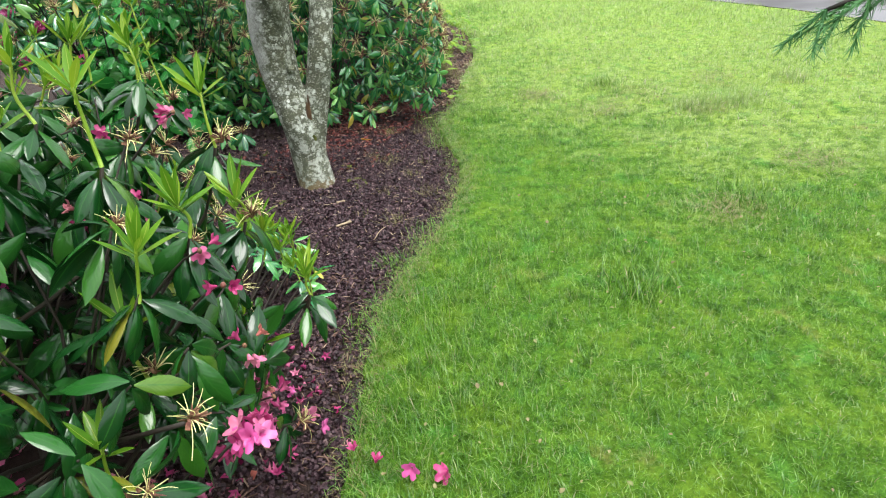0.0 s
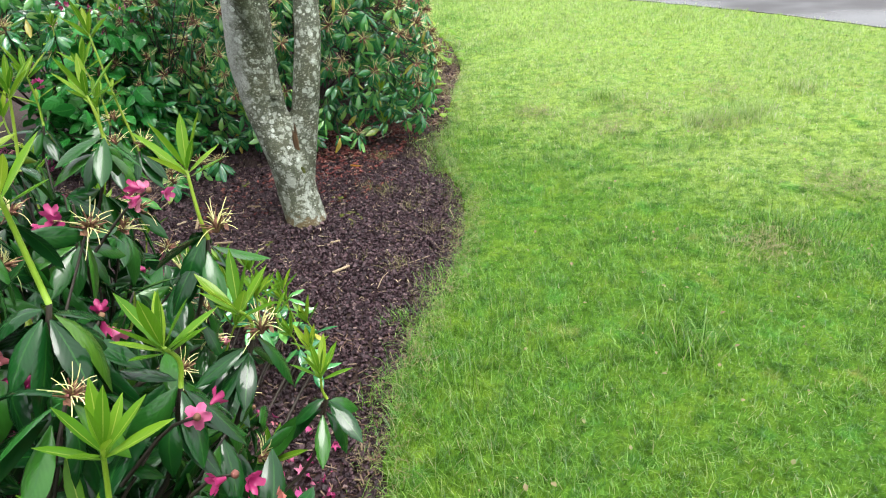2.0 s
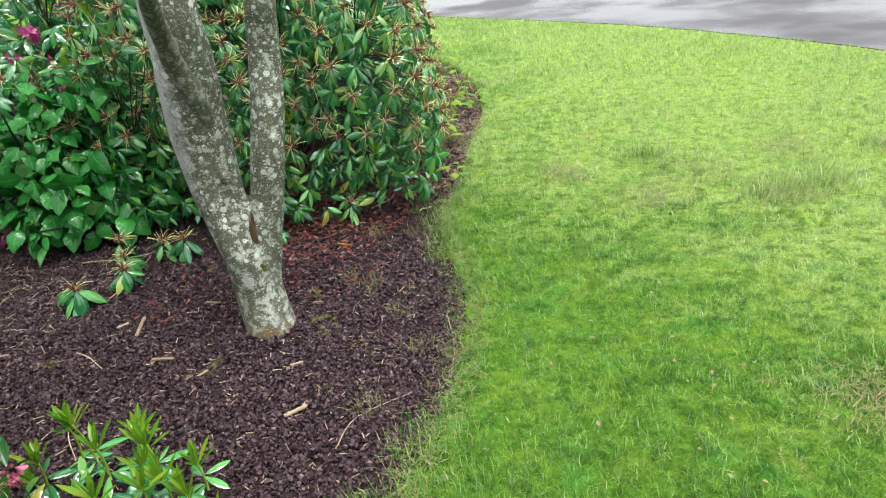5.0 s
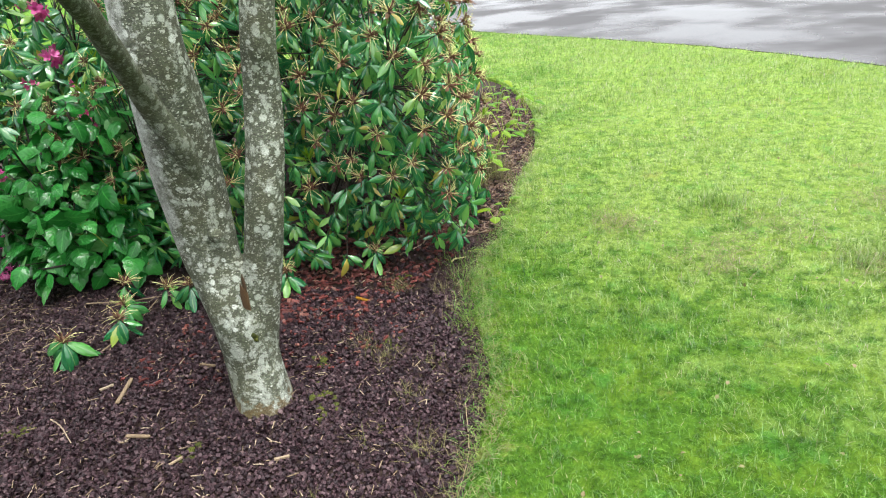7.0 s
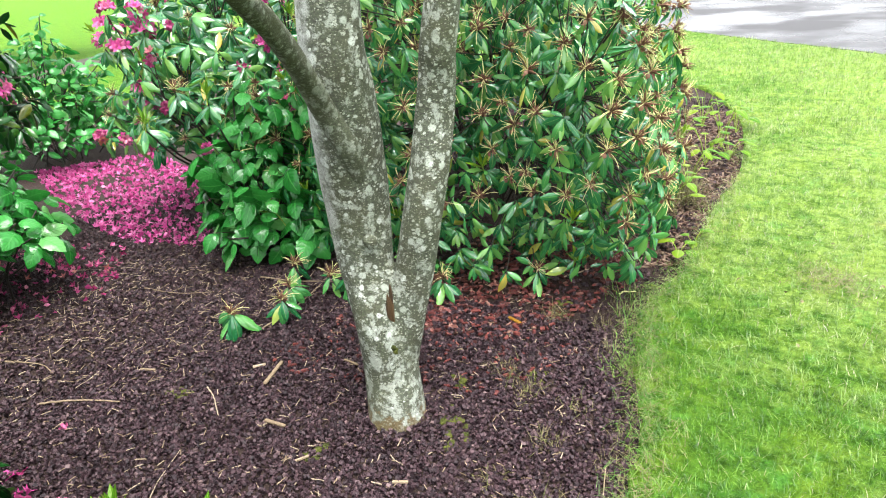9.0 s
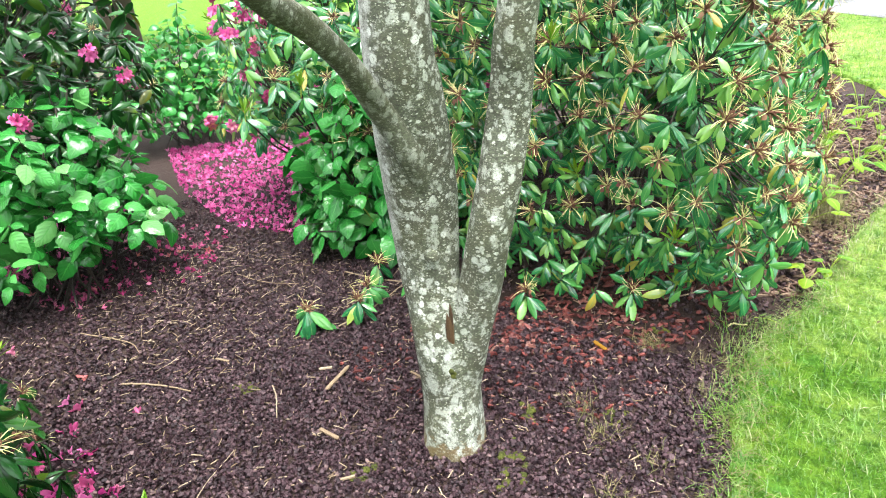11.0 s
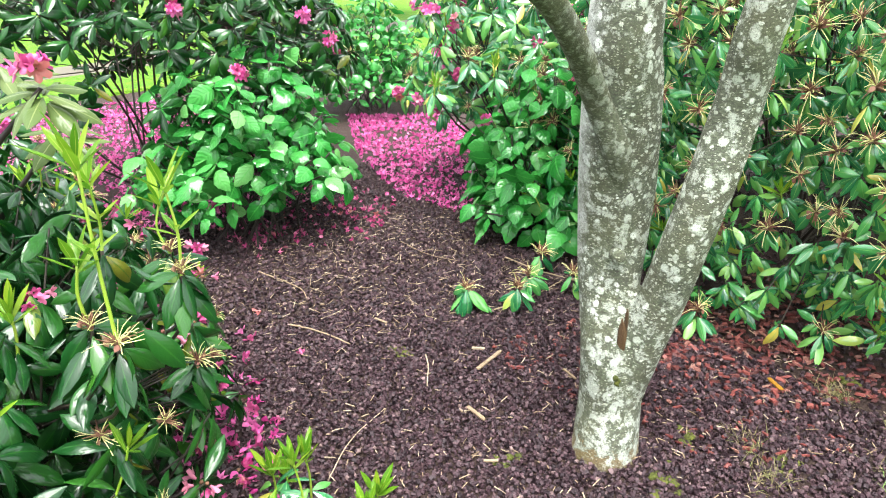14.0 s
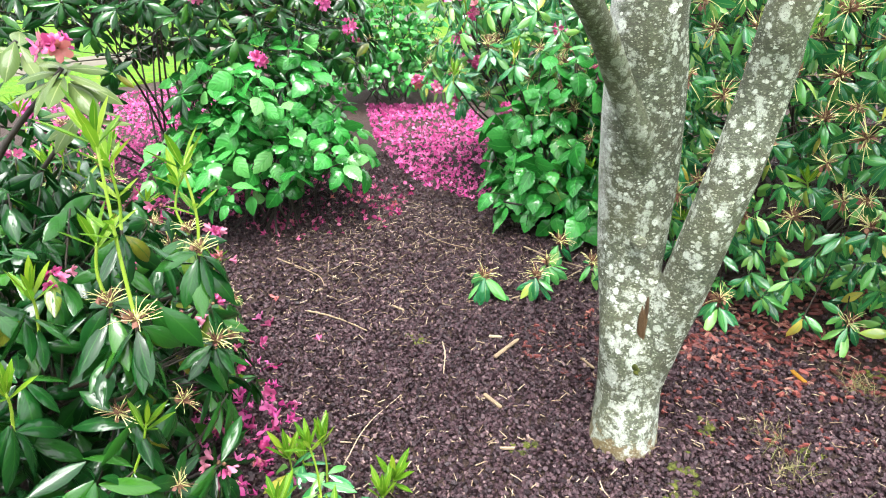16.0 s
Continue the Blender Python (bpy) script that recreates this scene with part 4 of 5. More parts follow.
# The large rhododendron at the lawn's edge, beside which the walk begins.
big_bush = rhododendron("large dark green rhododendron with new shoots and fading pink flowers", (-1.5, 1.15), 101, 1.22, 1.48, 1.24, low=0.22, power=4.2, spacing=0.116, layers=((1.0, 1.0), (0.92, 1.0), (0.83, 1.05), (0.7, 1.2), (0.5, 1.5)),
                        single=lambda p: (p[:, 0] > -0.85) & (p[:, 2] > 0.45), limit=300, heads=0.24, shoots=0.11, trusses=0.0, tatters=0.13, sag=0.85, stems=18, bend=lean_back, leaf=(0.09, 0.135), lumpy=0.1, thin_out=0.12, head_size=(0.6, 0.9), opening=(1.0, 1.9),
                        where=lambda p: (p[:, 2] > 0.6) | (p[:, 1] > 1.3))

def draw_in(p):
    """The far side of this bush keeps back from the bed's edge."""
    return np.stack([p[:, 0] - 0.12 * np.maximum(p[:, 1] - 5.2, 0) * (p[:, 0] > -1.2), p[:, 1], p[:, 2]], -1)


# Behind the tree, full of spent flower heads.
rhododendron("rhododendron with glossy drooping leaves and brown spent flower heads", (-1.25, 5.9), 102, 1.17, 1.2, 1.9, low=0.14, power=2.8, spacing=0.12, layers=((1.0, 1.0), (0.9, 1.0), (0.78, 1.15)), lumpy=0.3, ring=(7, 11), single=lambda p: (p[:, 1] < 5.6) & (p[:, 0] > -1.6), limit=240, heads=0.78, shoots=0.08, stems=24, sag=1.3, leaf=(0.055, 0.12), opening=(1.0, 2.1), head_size=(1.0, 1.45), head_low=0.5, bend=draw_in, mat=RHODO_MID, meshes=MID_MESHES)
# Behind the broad-leaved shrub, still in flower.
pink_bush = rhododendron("rhododendron with pink flowers and pale new shoots", (-3.05, 5.6), 103, 0.8, 0.88, 1.75, low=0.62, power=2.6, lumpy=0.24, single=lambda p: p[:, 1] < 5.0, limit=150, heads=0.27, shoots=0.12, trusses=0.32, tatters=0.12, stems=12, mat=RHODO_MID, meshes=MID_MESHES)
# Taller, with a raised canopy over bare stems.
rhododendron("tall dark rhododendron with pink trusses over bare stems", (-4.65, 3.2), 104, 1.25, 1.45, 2.35, low=0.85, lift=0.65, spacing=0.16, trusses=0.24, heads=0.1, stems=16, power=2.4, where=lambda p: (p[:, 2] > 1.2) | (p[:, 1] > 3.2))

r = rng(231)
pink_base = np.array(pink_bush.location)
for x, y, z, k in ((-2.81, 4.43, 0.82, 6), (-2.93, 4.55, 0.8, 5), (-2.35, 4.5, 0.98, 8), (-3.1, 4.75, 1.12, 7), (-2.72, 4.62, 1.0, 0), (-2.79, 4.72, 0.95, 0), (-3.43, 4.82, 1.33, -1), (-3.3, 4.75, 1.42, -1), (-3.2, 4.7, 1.2, -1), (-3.55, 4.85, 1.22, -1), (-2.95, 4.7, 1.3, -1)):
    p = np.array((x, y, z)) - pink_base
    part("stem", Pile().raw(*tube(smooth_line([p * (0.5, 0.5, 0.45), p * (0.8, 0.8, 0.7), p], 8), np.linspace(0.009, 0.004, 8), 5)).mesh("stem", (TWIG,)), pink_bush)
    at, along, normal = whorls(r, p[None], np.array([(0.2, -0.5, 0.9)]), (8, 8), 1.3, 1.9, 0.7)
    turns = bases(along, normal)
    for i in range(8):
        part("leaf", MID_MESHES[i % 4], pink_bush, m=matrix_of(turns[i], at[i], r.uniform(0.1, 0.14)))
    if k > 0:
        put_shoot(pink_bush, r, matrix_of(bases(np.array([(0, 1.0, 0)]), np.array([(0.15, -0.2, 1.0)]))[0], p, 1.0), 0, k, 1.2, "yellow-green new shoot")
    elif k == 0:
        part("spent_flower_head", HEADS[len(pink_bush.children) % 5], pink_bush, "brown spent flower head", matrix_of(np.eye(3), p + (0, 0, 0.015), 1.4))
    else:
        put_truss(pink_bush, r, matrix_of(np.eye(3), p + (0, 0, 0.03), 1.3), 13, True, "bright pink flower truss")

broad_shrub("bright green broad-leaved shrub with wet serrated leaves beside the tree", (-2.33, 4.93), 111, 0.46, 0.42, 0.95, 0.2, leaf=(0.05, 0.17), single=lambda p: p[:, 1] < 5.05)
broad_shrub("bright green broad-leaved shrub on thin brown stems above fallen petals", (-3.56, 3.5), 112, 0.48, 0.58, 1.04, 0.4, leaf=(0.05, 0.17), single=lambda p: p[:, 0] > -3.6, stems=46, spread=0.2)
broad_shrub("green broad-leaved shrub behind the carpet of petals", (-6.1, 5.85), 113, 0.65, 0.7, 1.12, 0.3, spacing=0.15, limit=80, single=lambda p: p[:, 0] > -5.95)

# A low pale-leaved branch of the large bush, raised on its own stem, and shoots at its foot.
r = rng(201)
base = np.array(big_bush.location)
for place, truss, k in (((-1.6, 2.37, 1.3), True, 11), ((-1.95, 2.42, 1.12), False, 9), ((-1.85, 2.3, 1.35), False, 10)):
    p = np.array(place)
    line = smooth_line([p * (1, 1, 0.0) + (-0.1, -0.5, 0.4), p + (-0.1, -0.25, -0.3), p], 10) - base
    part("stem", Pile().raw(*tube(line, np.linspace(0.014, 0.006, 10), 6)).mesh("stem", (TWIG,)), big_bush)
    at, along, normal = whorls(r, (p - base)[None], np.array([(0.25, -0.1, 1.0)]), (k, k), 1.3, 1.7, 0.35)
    turns = bases(along, normal)
    for i in range(k):
        part("leaf", PALE_MESHES[i % 2], big_bush, "pale green leaf", matrix_of(turns[i], at[i], r.uniform(0.12, 0.16)))
    if truss:
        put_truss(big_bush, r, matrix_of(np.eye(3), p - base + (0, 0, 0.05), 1.0), 9, True, "bright pink flower truss")
for x, y, z, kind, k in ((-1.06, 2.9, 0.0, 1, 12), (-1.0, 2.84, 0.0, 1, 12), (-1.12, 2.72, 0.13, 2, 10), (-1.02, 2.66, 0.2, 2, 11), (-1.2, 2.64, 0.12, 1, 11), (-1.32, 2.72, 0.0, 0, 10), (-0.86, 2.62, 0.1, 1, 12), (-0.72, 2.52, 0.16, 1, 12), (-0.94, 2.74, 0.03, 0, 11), (-0.79, 2.6, 0.22, 1, 10), (-0.69, 2.65, 0.09, 1, 10), (-0.54, 2.43, 0.07, 1, 11), (-0.63, 2.5, 0.12, 1, 10),
                      (-0.75, 2.45, 0.2, 1, 10), (-0.64, 2.34, 0.17, 1, 11), (-0.86, 2.5, 0.3, 1, 9), (-0.57, 2.3, 0.1, 1, 10), (-0.78, 2.33, 0.3, 1, 9), (-0.68, 2.22, 0.27, 2, 9), (-0.5, 2.2, 0.1, 1, 9)):
    foot = np.array((x, y, z - 0.03))
    root = np.array((x - 0.12, y - 0.3, -0.05))
    if z > 0.05:
        part("stem", Pile().raw(*tube(smooth_line([root, (root + foot) / 2 + (0, 0.05, 0.0), foot], 8) - base, np.linspace(0.006, 0.0045, 8), 5)).mesh("stem", (TWIG,)), big_bush)
    lean = np.array([(r.normal(0, 0.18), r.normal(0, 0.18), 1.0)])
    put_shoot(big_bush, r, matrix_of(bases(np.array([(0, 1.0, 0)]), lean)[0], foot - base, 1.1), kind, k, 1.05)
    at, along, normal = whorls(r, (foot + (0, 0, 0.03) - base)[None], lean, (5, 5), 1.3, 1.6, 0.3)
    turns = bases(along, normal)
    for i in range(5):
        part("leaf", MID_MESHES[i % 4], big_bush, m=matrix_of(turns[i], at[i], r.uniform(0.08, 0.11)))


TRUSSES = ((-0.2, 0.8, 0.67, True, 13), (-0.32, 1.02, 0.94, False, 2), (-0.26, 0.955, 0.9, False, 2), (-0.54, 1.08, 1.0, False, 4), (-0.52, 1.47, 1.09, False, 5), (-0.75, 1.52, 1.02, False, 6), (-0.3, 1.06, 0.68, False, 4),
           (-0.29, 1.12, 0.48, False, 6), (-0.3, 0.9, 0.56, False, 5), (-1.73, 2.69, 0.72, False, 7), (-1.72, 2.68, 0.62, False, 4), (-1.3, 2.46, 0.7, False, 2), (-1.44, 2.52, 0.2, False, 6), (-1.25, 2.56, 0.2, False, 6))
for x, y, z, fresh, k in TRUSSES:
    p = np.array((x, y, z))
    put_truss(big_bush, r, matrix_of(np.eye(3), p - base, 0.95), k, fresh, "pink flower truss" if fresh else "wilting pink florets")
    part("stem", Pile().raw(*tube(smooth_line([p + (-0.14, 0.0, -0.12), p + (-0.06, 0.02, -0.04), p], 6) - base, np.linspace(0.0035, 0.0022, 6), 5)).mesh("stem", (TWIG,)), big_bush)
# Tall shoots above the leaves: place of the top whorl, length of the bare stem, leaves.
TALL_SHOOTS = ((-1.0, 2.345, 1.25, 0.36, 9), (-1.14, 2.51, 1.13, 0.2, 7), (-1.02, 2.3, 1.05, 0.14, 7), (-1.25, 2.38, 1.14, 0.16, 8), (-1.5, 2.56, 0.98, 0.14, 7), (-0.41, 1.4, 1.15, 0.13, 9), (-0.5, 1.08, 1.25, 0.15, 8), (-0.38, 1.1, 1.0, 0.07, 12),
               (-0.46, 0.93, 0.84, 0.13, 7), (-0.75, 1.29, 1.26, 0.13, 8), (-0.3, 1.56, 0.56, 0.07, 10), (-0.45, 0.743, 0.7, 0.12, 7), (-0.75, 1.78, 1.2, 0.1, 8), (-0.34, 1.29, 0.93, 0.06, 9))
r = rng(215)
for x, y, z, length, k in TALL_SHOOTS:
    top = np.array((x, y, z))
    foot = top + (r.normal(0, 0.08) * length + 0.12 * length, -0.06 * length, -length)
    root = np.array((foot[0] - 0.25, foot[1] - 0.12, max(foot[2] - 0.3, 0.1)))
    part("stem", Pile().raw(*tube(smooth_line([root, (root + foot) / 2 + (0.05, 0.03, -0.04), foot], 8) - base, np.linspace(0.006, 0.004, 8), 5)).mesh("stem", (TWIG,)), big_bush)
    bow = (foot + top) / 2 + r.normal(0, 0.012, 3)
    shoot = part("new_shoot", Pile().raw(*tube(smooth_line([foot, bow, top], 8) - top, np.linspace(0.0042, 0.003, 8), 6)).mesh("new_shoot", (SHOOT,)), big_bush, "tall light green new shoot", Matrix.Translation(Vector([float(c) for c in top - base])))
    for i in range(k):
        a, o = 2.4 * i + r.normal(0, 0.2), 1.2 - 0.85 * i / k + r.normal(0, 0.12)
        along = np.array((math.cos(a) * math.sin(o), math.sin(a) * math.sin(o), math.cos(o)))
        normal = np.array((-math.cos(a) * math.cos(o), -math.sin(a) * math.cos(o), math.sin(o)))
        part("young_leaf", YOUNG_MESH, shoot, m=matrix_of(bases(along[None], normal[None])[0], (0, 0, 0.02 * i / k - 0.015), r.uniform(0.07, 0.11)))
    if length > 0.15:
        for i in range(4):
            a = 1.6 * i + r.normal(0, 0.3)
            along = np.array((math.cos(a), math.sin(a), 0.45))
            part("young_leaf", YOUNG_MESH, shoot, m=matrix_of(bases(along[None], np.array([(0, 0, 1.0)]))[0], (bow - top) * (0.9 + 0.05 * i), r.uniform(0.05, 0.09)))
    at, along, normal = whorls(r, (foot - base)[None], np.array([(0.35, 0.1, 0.9)]), (9, 9), 1.35, 1.9, 0.75)
    turns = bases(along, normal)
    for i in range(9):
        part("leaf", LEAF_MESHES[i % 4], big_bush, m=matrix_of(turns[i], at[i], r.uniform(0.1, 0.135)))
    if k % 2:
        part("spent_flower_head", HEADS[k % 5], big_bush, "rust-brown spent flower head with pale stalks", matrix_of(np.eye(3), foot - base + (0.02, 0.0, 0.02), 0.8))
# Two long glossy leaves that hang out over the gravel.
for x, y, z, size, way in ((-0.92, 2.37, 0.93, 0.14, (0.25, 0.45, -0.75)), (-0.98, 2.36, 0.9, 0.14, (0.1, 0.35, -0.9)), (-1.02, 2.35, 0.9, 0.13, (-0.3, 0.5, -0.7))):
    part("leaf", LEAF_MESHES[1], big_bush, m=matrix_of(bases(np.array([way]), np.array([(0.75, -0.1, 0.6)]))[0], np.array((x, y, z)) - base, size))


# ---- a rhododendron seedling in the gravel, with its spent head ----
def seedling(place, seed, leaves, size, label):
    r = rng(seed)
    p = np.array((*place, float(bed_height(*place))))
    plant = thing("rhododendron_seedling", label, "shrub", p)
    tip = np.array((0, 0, 0.13))
    part("stem", Pile().raw(*tube(smooth_line([(-0.02, 0.1, -0.02), (-0.01, 0.04, 0.08), tip], 8), np.linspace(0.007, 0.005, 8), 6)).mesh("stem", (TWIG,)), plant)
    at, along, normal = whorls(r, tip[None], np.array([(0.2, -0.3, 1.0)]), (leaves, leaves), 1.3, 1.8, 1.0)
    turns = bases(along, normal)
    for i in range(leaves):
        part("leaf", MID_MESHES[i % 4], plant, m=matrix_of(turns[i], at[i], size * r.uniform(0.85, 1.15)))
    part("spent_flower_head", HEADS[seed % 5], plant, "brown spent flower head", matrix_of(np.eye(3), tip + (0, 0, 0.012), 1.2))
    return plant


seedling((-1.85, 3.9), 301, 12, 0.16, "small rhododendron with glossy drooping leaves in gravel")
seedling((-1.75, 4.22), 302, 9, 0.12, "small rhododendron sprig with yellowish spent stalks in gravel")
seedling((-1.7, 4.1), 306, 10, 0.12, "low rhododendron sprig with brown spent head on gravel")
seedling((-1.5, 4.42), 307, 10, 0.13, "low leafy rhododendron sprig beside fallen twigs")
seedling((-1.9, 4.45), 308, 9, 0.12, "low rhododendron sprig below the broad-leaved shrub")
seedling((-1.62, 4.4), 303, 8, 0.11, "small rhododendron sprig beneath the broad-leaved shrub")
seedling((-1.02, 4.55), 304, 9, 0.12, "small rhododendron sprig at the foot of the shrub")
seedling((-0.6, 4.8), 305, 8, 0.11, "small rhododendron sprig on red bark chips")


# ---- fallen petals ----
def scatter_in(r, corners, n):
    """Chance places inside a plan polygon."""
    c = np.array(corners)
    p = r.uniform(c.min(0), c.max(0), (n, 2))
    return p[in_loop(p, c)]


def petal_carpet(name, seed, corners, n, label, mat):
    r = rng(seed)
    p = scatter_in(r, corners, n)
    p = p[r.random(len(p)) < 0.75 + 0.45 * wave(p[:, 0], p[:, 1], seed, 3.0)]
    k = len(p)
    z = bed_height(p[:, 0], p[:, 1]) + r.uniform(0.004, 0.02, k)
    way = r.normal(size=(k, 3)) * (1, 1, 0.9) + (0, 0, 0.3)
    turns = bases(np.cross(way, r.normal(size=(k, 3))), way)
    pile = Pile()
    half = r.random(k) < 0.6
    pile.add(LYING, turns[half], np.c_[p, z][half], r.uniform(0.03, 0.05, half.sum()))
    pile.add(PETAL, turns[~half], np.c_[p, z][~half], r.uniform(0.03, 0.045, (~half).sum()))
    thing(name, label, "petals", kind="stuff", data=pile.mesh(name, (mat,)))


petal_carpet("fallen_petals", 401, [(-6.0, 5.5), (-5.2, 6.3), (-4.2, 5.9), (-2.9, 4.95), (-2.85, 4.7), (-3.3, 4.55), (-3.7, 4.6), (-4.5, 4.8)], 5200, "dense carpet of fallen pink petals on dark soil", PINK)
petal_carpet("fallen_petals", 402, [(-3.9, 3.5), (-3.9, 2.9), (-4.7, 2.2), (-8.8, 2.4), (-8.6, 4.2), (-6.5, 4.7), (-4.4, 4.5)], 7000, "fallen pink petals strewn behind the shrub", PINK)
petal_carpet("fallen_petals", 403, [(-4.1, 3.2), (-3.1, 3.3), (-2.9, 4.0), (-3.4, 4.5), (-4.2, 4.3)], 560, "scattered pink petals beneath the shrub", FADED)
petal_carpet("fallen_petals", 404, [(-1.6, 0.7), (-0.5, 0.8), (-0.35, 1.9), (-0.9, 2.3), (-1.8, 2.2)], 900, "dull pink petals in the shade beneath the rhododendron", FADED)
petal_carpet("fallen_petals", 405, [(-2.2, 2.45), (-1.3, 2.45), (-1.25, 2.66), (-1.6, 2.82), (-2.1, 2.85)], 230, "pink petals gathered at the foot of the rhododendron", PINK)


def fallen_blossom(x, y, z, seed, label):
    r = rng(seed)
    way = unit(r.normal(size=3) + (0, 0, 0.4))
    ob = thing("fallen_blossom", label, "flower", (x, y, z), "fallen blossoms", data=FLORET_MESH[seed % 2] if seed % 3 else WILTED_MESH)
    ob.matrix_world = matrix_of(bases(np.cross(way, (0.3, 0.7, 0.4))[None], way[None])[0], (x, y, z), r.uniform(0.034, 0.046))


for k, (x, y) in enumerate(((-2.0, 3.09), (-1.96, 2.85), (-2.18, 2.87), (-2.2, 2.78), (-1.78, 2.78), (-1.85, 2.68), (-1.64, 2.82), (-1.7, 2.74), (-1.57, 2.7), (-1.5, 2.78), (-1.62, 2.66), (-1.9, 2.62), (-1.42, 2.68), (-2.35, 2.95), (-2.5, 3.1))):
    fallen_blossom(x, y, float(bed_height(x, y)) + 0.012, 501 + k, "fallen pink blossom on dark gravel")
for k, (x, y) in enumerate(((-2.14, 2.87), (-2.16, 2.77), (-1.94, 2.85), (-1.84, 2.64), (-1.77, 2.76), (-1.96, 2.62), (-1.86, 2.53), (-1.55, 2.62), (-2.25, 2.96), (-1.77, 2.49), (-1.57, 2.66), (-1.68, 2.63), (-2.04, 2.67), (-1.44, 2.69), (-1.89, 2.67))):
    fallen_blossom(x, y, float(bed_height(x, y)) + 0.014, 581 + k, "fallen pink blossom on dark gravel")
for k, (x, y) in enumerate(((-0.56, 1.7), (-0.47, 1.72), (-0.29, 1.64), (-0.34, 1.53), (-0.4, 1.6), (-0.5, 1.55), (-0.24, 1.45))):
    fallen_blossom(x, y, float(bed_height(x, y)) + 0.012, 541 + k, "fallen pink blossom on the bed's edge")
for k, (x, y) in enumerate(((-0.116, 1.31), (-0.005, 1.29), (0.10, 1.275), (-0.19, 1.36))):
    fallen_blossom(x, y, 0.045, 561 + k, "fallen pink blossom lying in the grass")


# ---- sticks, chips and litter ----
def stick(points, radius, mat, label, name="stick", sides=6, group="fallen sticks"):
    p = np.array(points, float)
    z = bed_height(p[:, 0], p[:, 1]) + 0.012 + radius
    z = z + (p[:, 2] if p.shape[1] > 2 else 0)
    line = smooth_line(np.c_[p[:, :2], z], 4 * len(p) + 4)
    line = line + rng(int(abs(p[0, 0]) * 1000)).normal(0, radius * 0.12, line.shape)
    base = line[0].copy()
    n = len(line)
    pile = Pile().raw(*tube(line - base, radius * np.linspace(0.75, 0.45, n), sides))
    return thing(name, label, "stick", base, group, data=pile.mesh(name, (mat,)))


stick([(-1.767, 4.005), (-1.73, 4.2), (-1.763, 4.489)], 0.006, STRAW, "thin pale fallen twig on gravel")
stick([(-2.15, 4.42), (-1.9, 4.47), (-1.6, 4.56)], 0.0065, STRAW, "long pale fallen twig on gravel")
stick([(-2.263, 3.152), (-2.101, 3.237), (-1.927, 3.291)], 0.007, STRAW, "bent pale twig on gravel")
stick([(-1.653, 3.515), (-1.57, 3.47), (-1.468, 3.391)], 0.005, STRAW, "thin dry twig on gravel")
stick([(-1.251, 2.834), (-1.376, 2.989), (-1.451, 3.179)], 0.0035, STRAW, "long thin dry stalk on gravel")
stick([(-0.336, 2.874), (-0.29, 3.028), (-0.094, 3.167)], 0.0035, STRAW, "thin bent straw on gravel")
stick([(0.02, 3.7), (0.06, 3.45), (0.05, 3.25)], 0.003, STRAW, "thin dry stem along the grass edge")
stick([(-0.52, 5.0), (-0.42, 5.12), (-0.40, 5.22)], 0.006, STRAW, "short grey twig on bark chips")
stick([(-2.75, 4.1), (-2.5, 4.12), (-2.3, 4.2)], 0.004, STRAW, "thin pale twig on dark soil")
stick([(-2.9, 3.25), (-2.6, 3.35), (-2.45, 3.33)], 0.005, STRAW, "thin pale twig on dark soil")


def chip(a, b, width, mat, label, name="wood_chip"):
    """A split flat chip of wood with rough ends."""
    a, b = np.array(a), np.array(b)
    z = float(bed_height(*a)) + 0.016
    d = b - a
    s = unit(np.array([-d[1], d[0]])) * width / 2
    pts = []
    for f, w in ((0, 0.8), (0.06, 1.0), (0.5, 0.9), (0.92, 1.0), (1.0, 0.6)):
        for side in (-1, 1):
            for up in (0.0, 0.006):
                q = d * f + s * side * w * (1 - 0.1 * (up > 0))
                pts.append((q[0], q[1], up))
    quads = []
    for k in range(4):
        o = 4 * k
        quads += [(o, o + 4, o + 5, o + 1), (o + 1, o + 5, o + 7, o + 3), (o + 3, o + 7, o + 6, o + 2), (o + 2, o + 6, o + 4, o)]
    quads += [(0, 1, 3, 2), (16, 18, 19, 17)]
    return thing(name, label, "wood chip", (a[0], a[1], z), "wood chips", data=mesh_of(name, np.array(pts), np.array(quads), mats=(mat,), smooth=False))


for a, b, w in (((-1.419, 3.616), (-1.459, 3.781), 0.018), ((-1.265, 3.441), (-1.165, 3.443), 0.016), ((-0.564, 3.047), (-0.491, 3.103), 0.017), ((-1.56, 3.7), (-1.52, 3.74), 0.014), ((-0.62, 3.35), (-0.57, 3.37), 0.012),
                ((-1.2, 3.9), (-1.12, 3.89), 0.012), ((-2.05, 3.5), (-1.98, 3.52), 0.012), ((-1.0, 3.3), (-0.97, 3.34), 0.01)):
    chip(a, b, w, STRAW, "pale split wood chip on gravel")
chip((-0.646, 4.502), (-0.572, 4.469), 0.02, YELLOWED, "orange dead leaf curled on gravel", "dead_leaf")


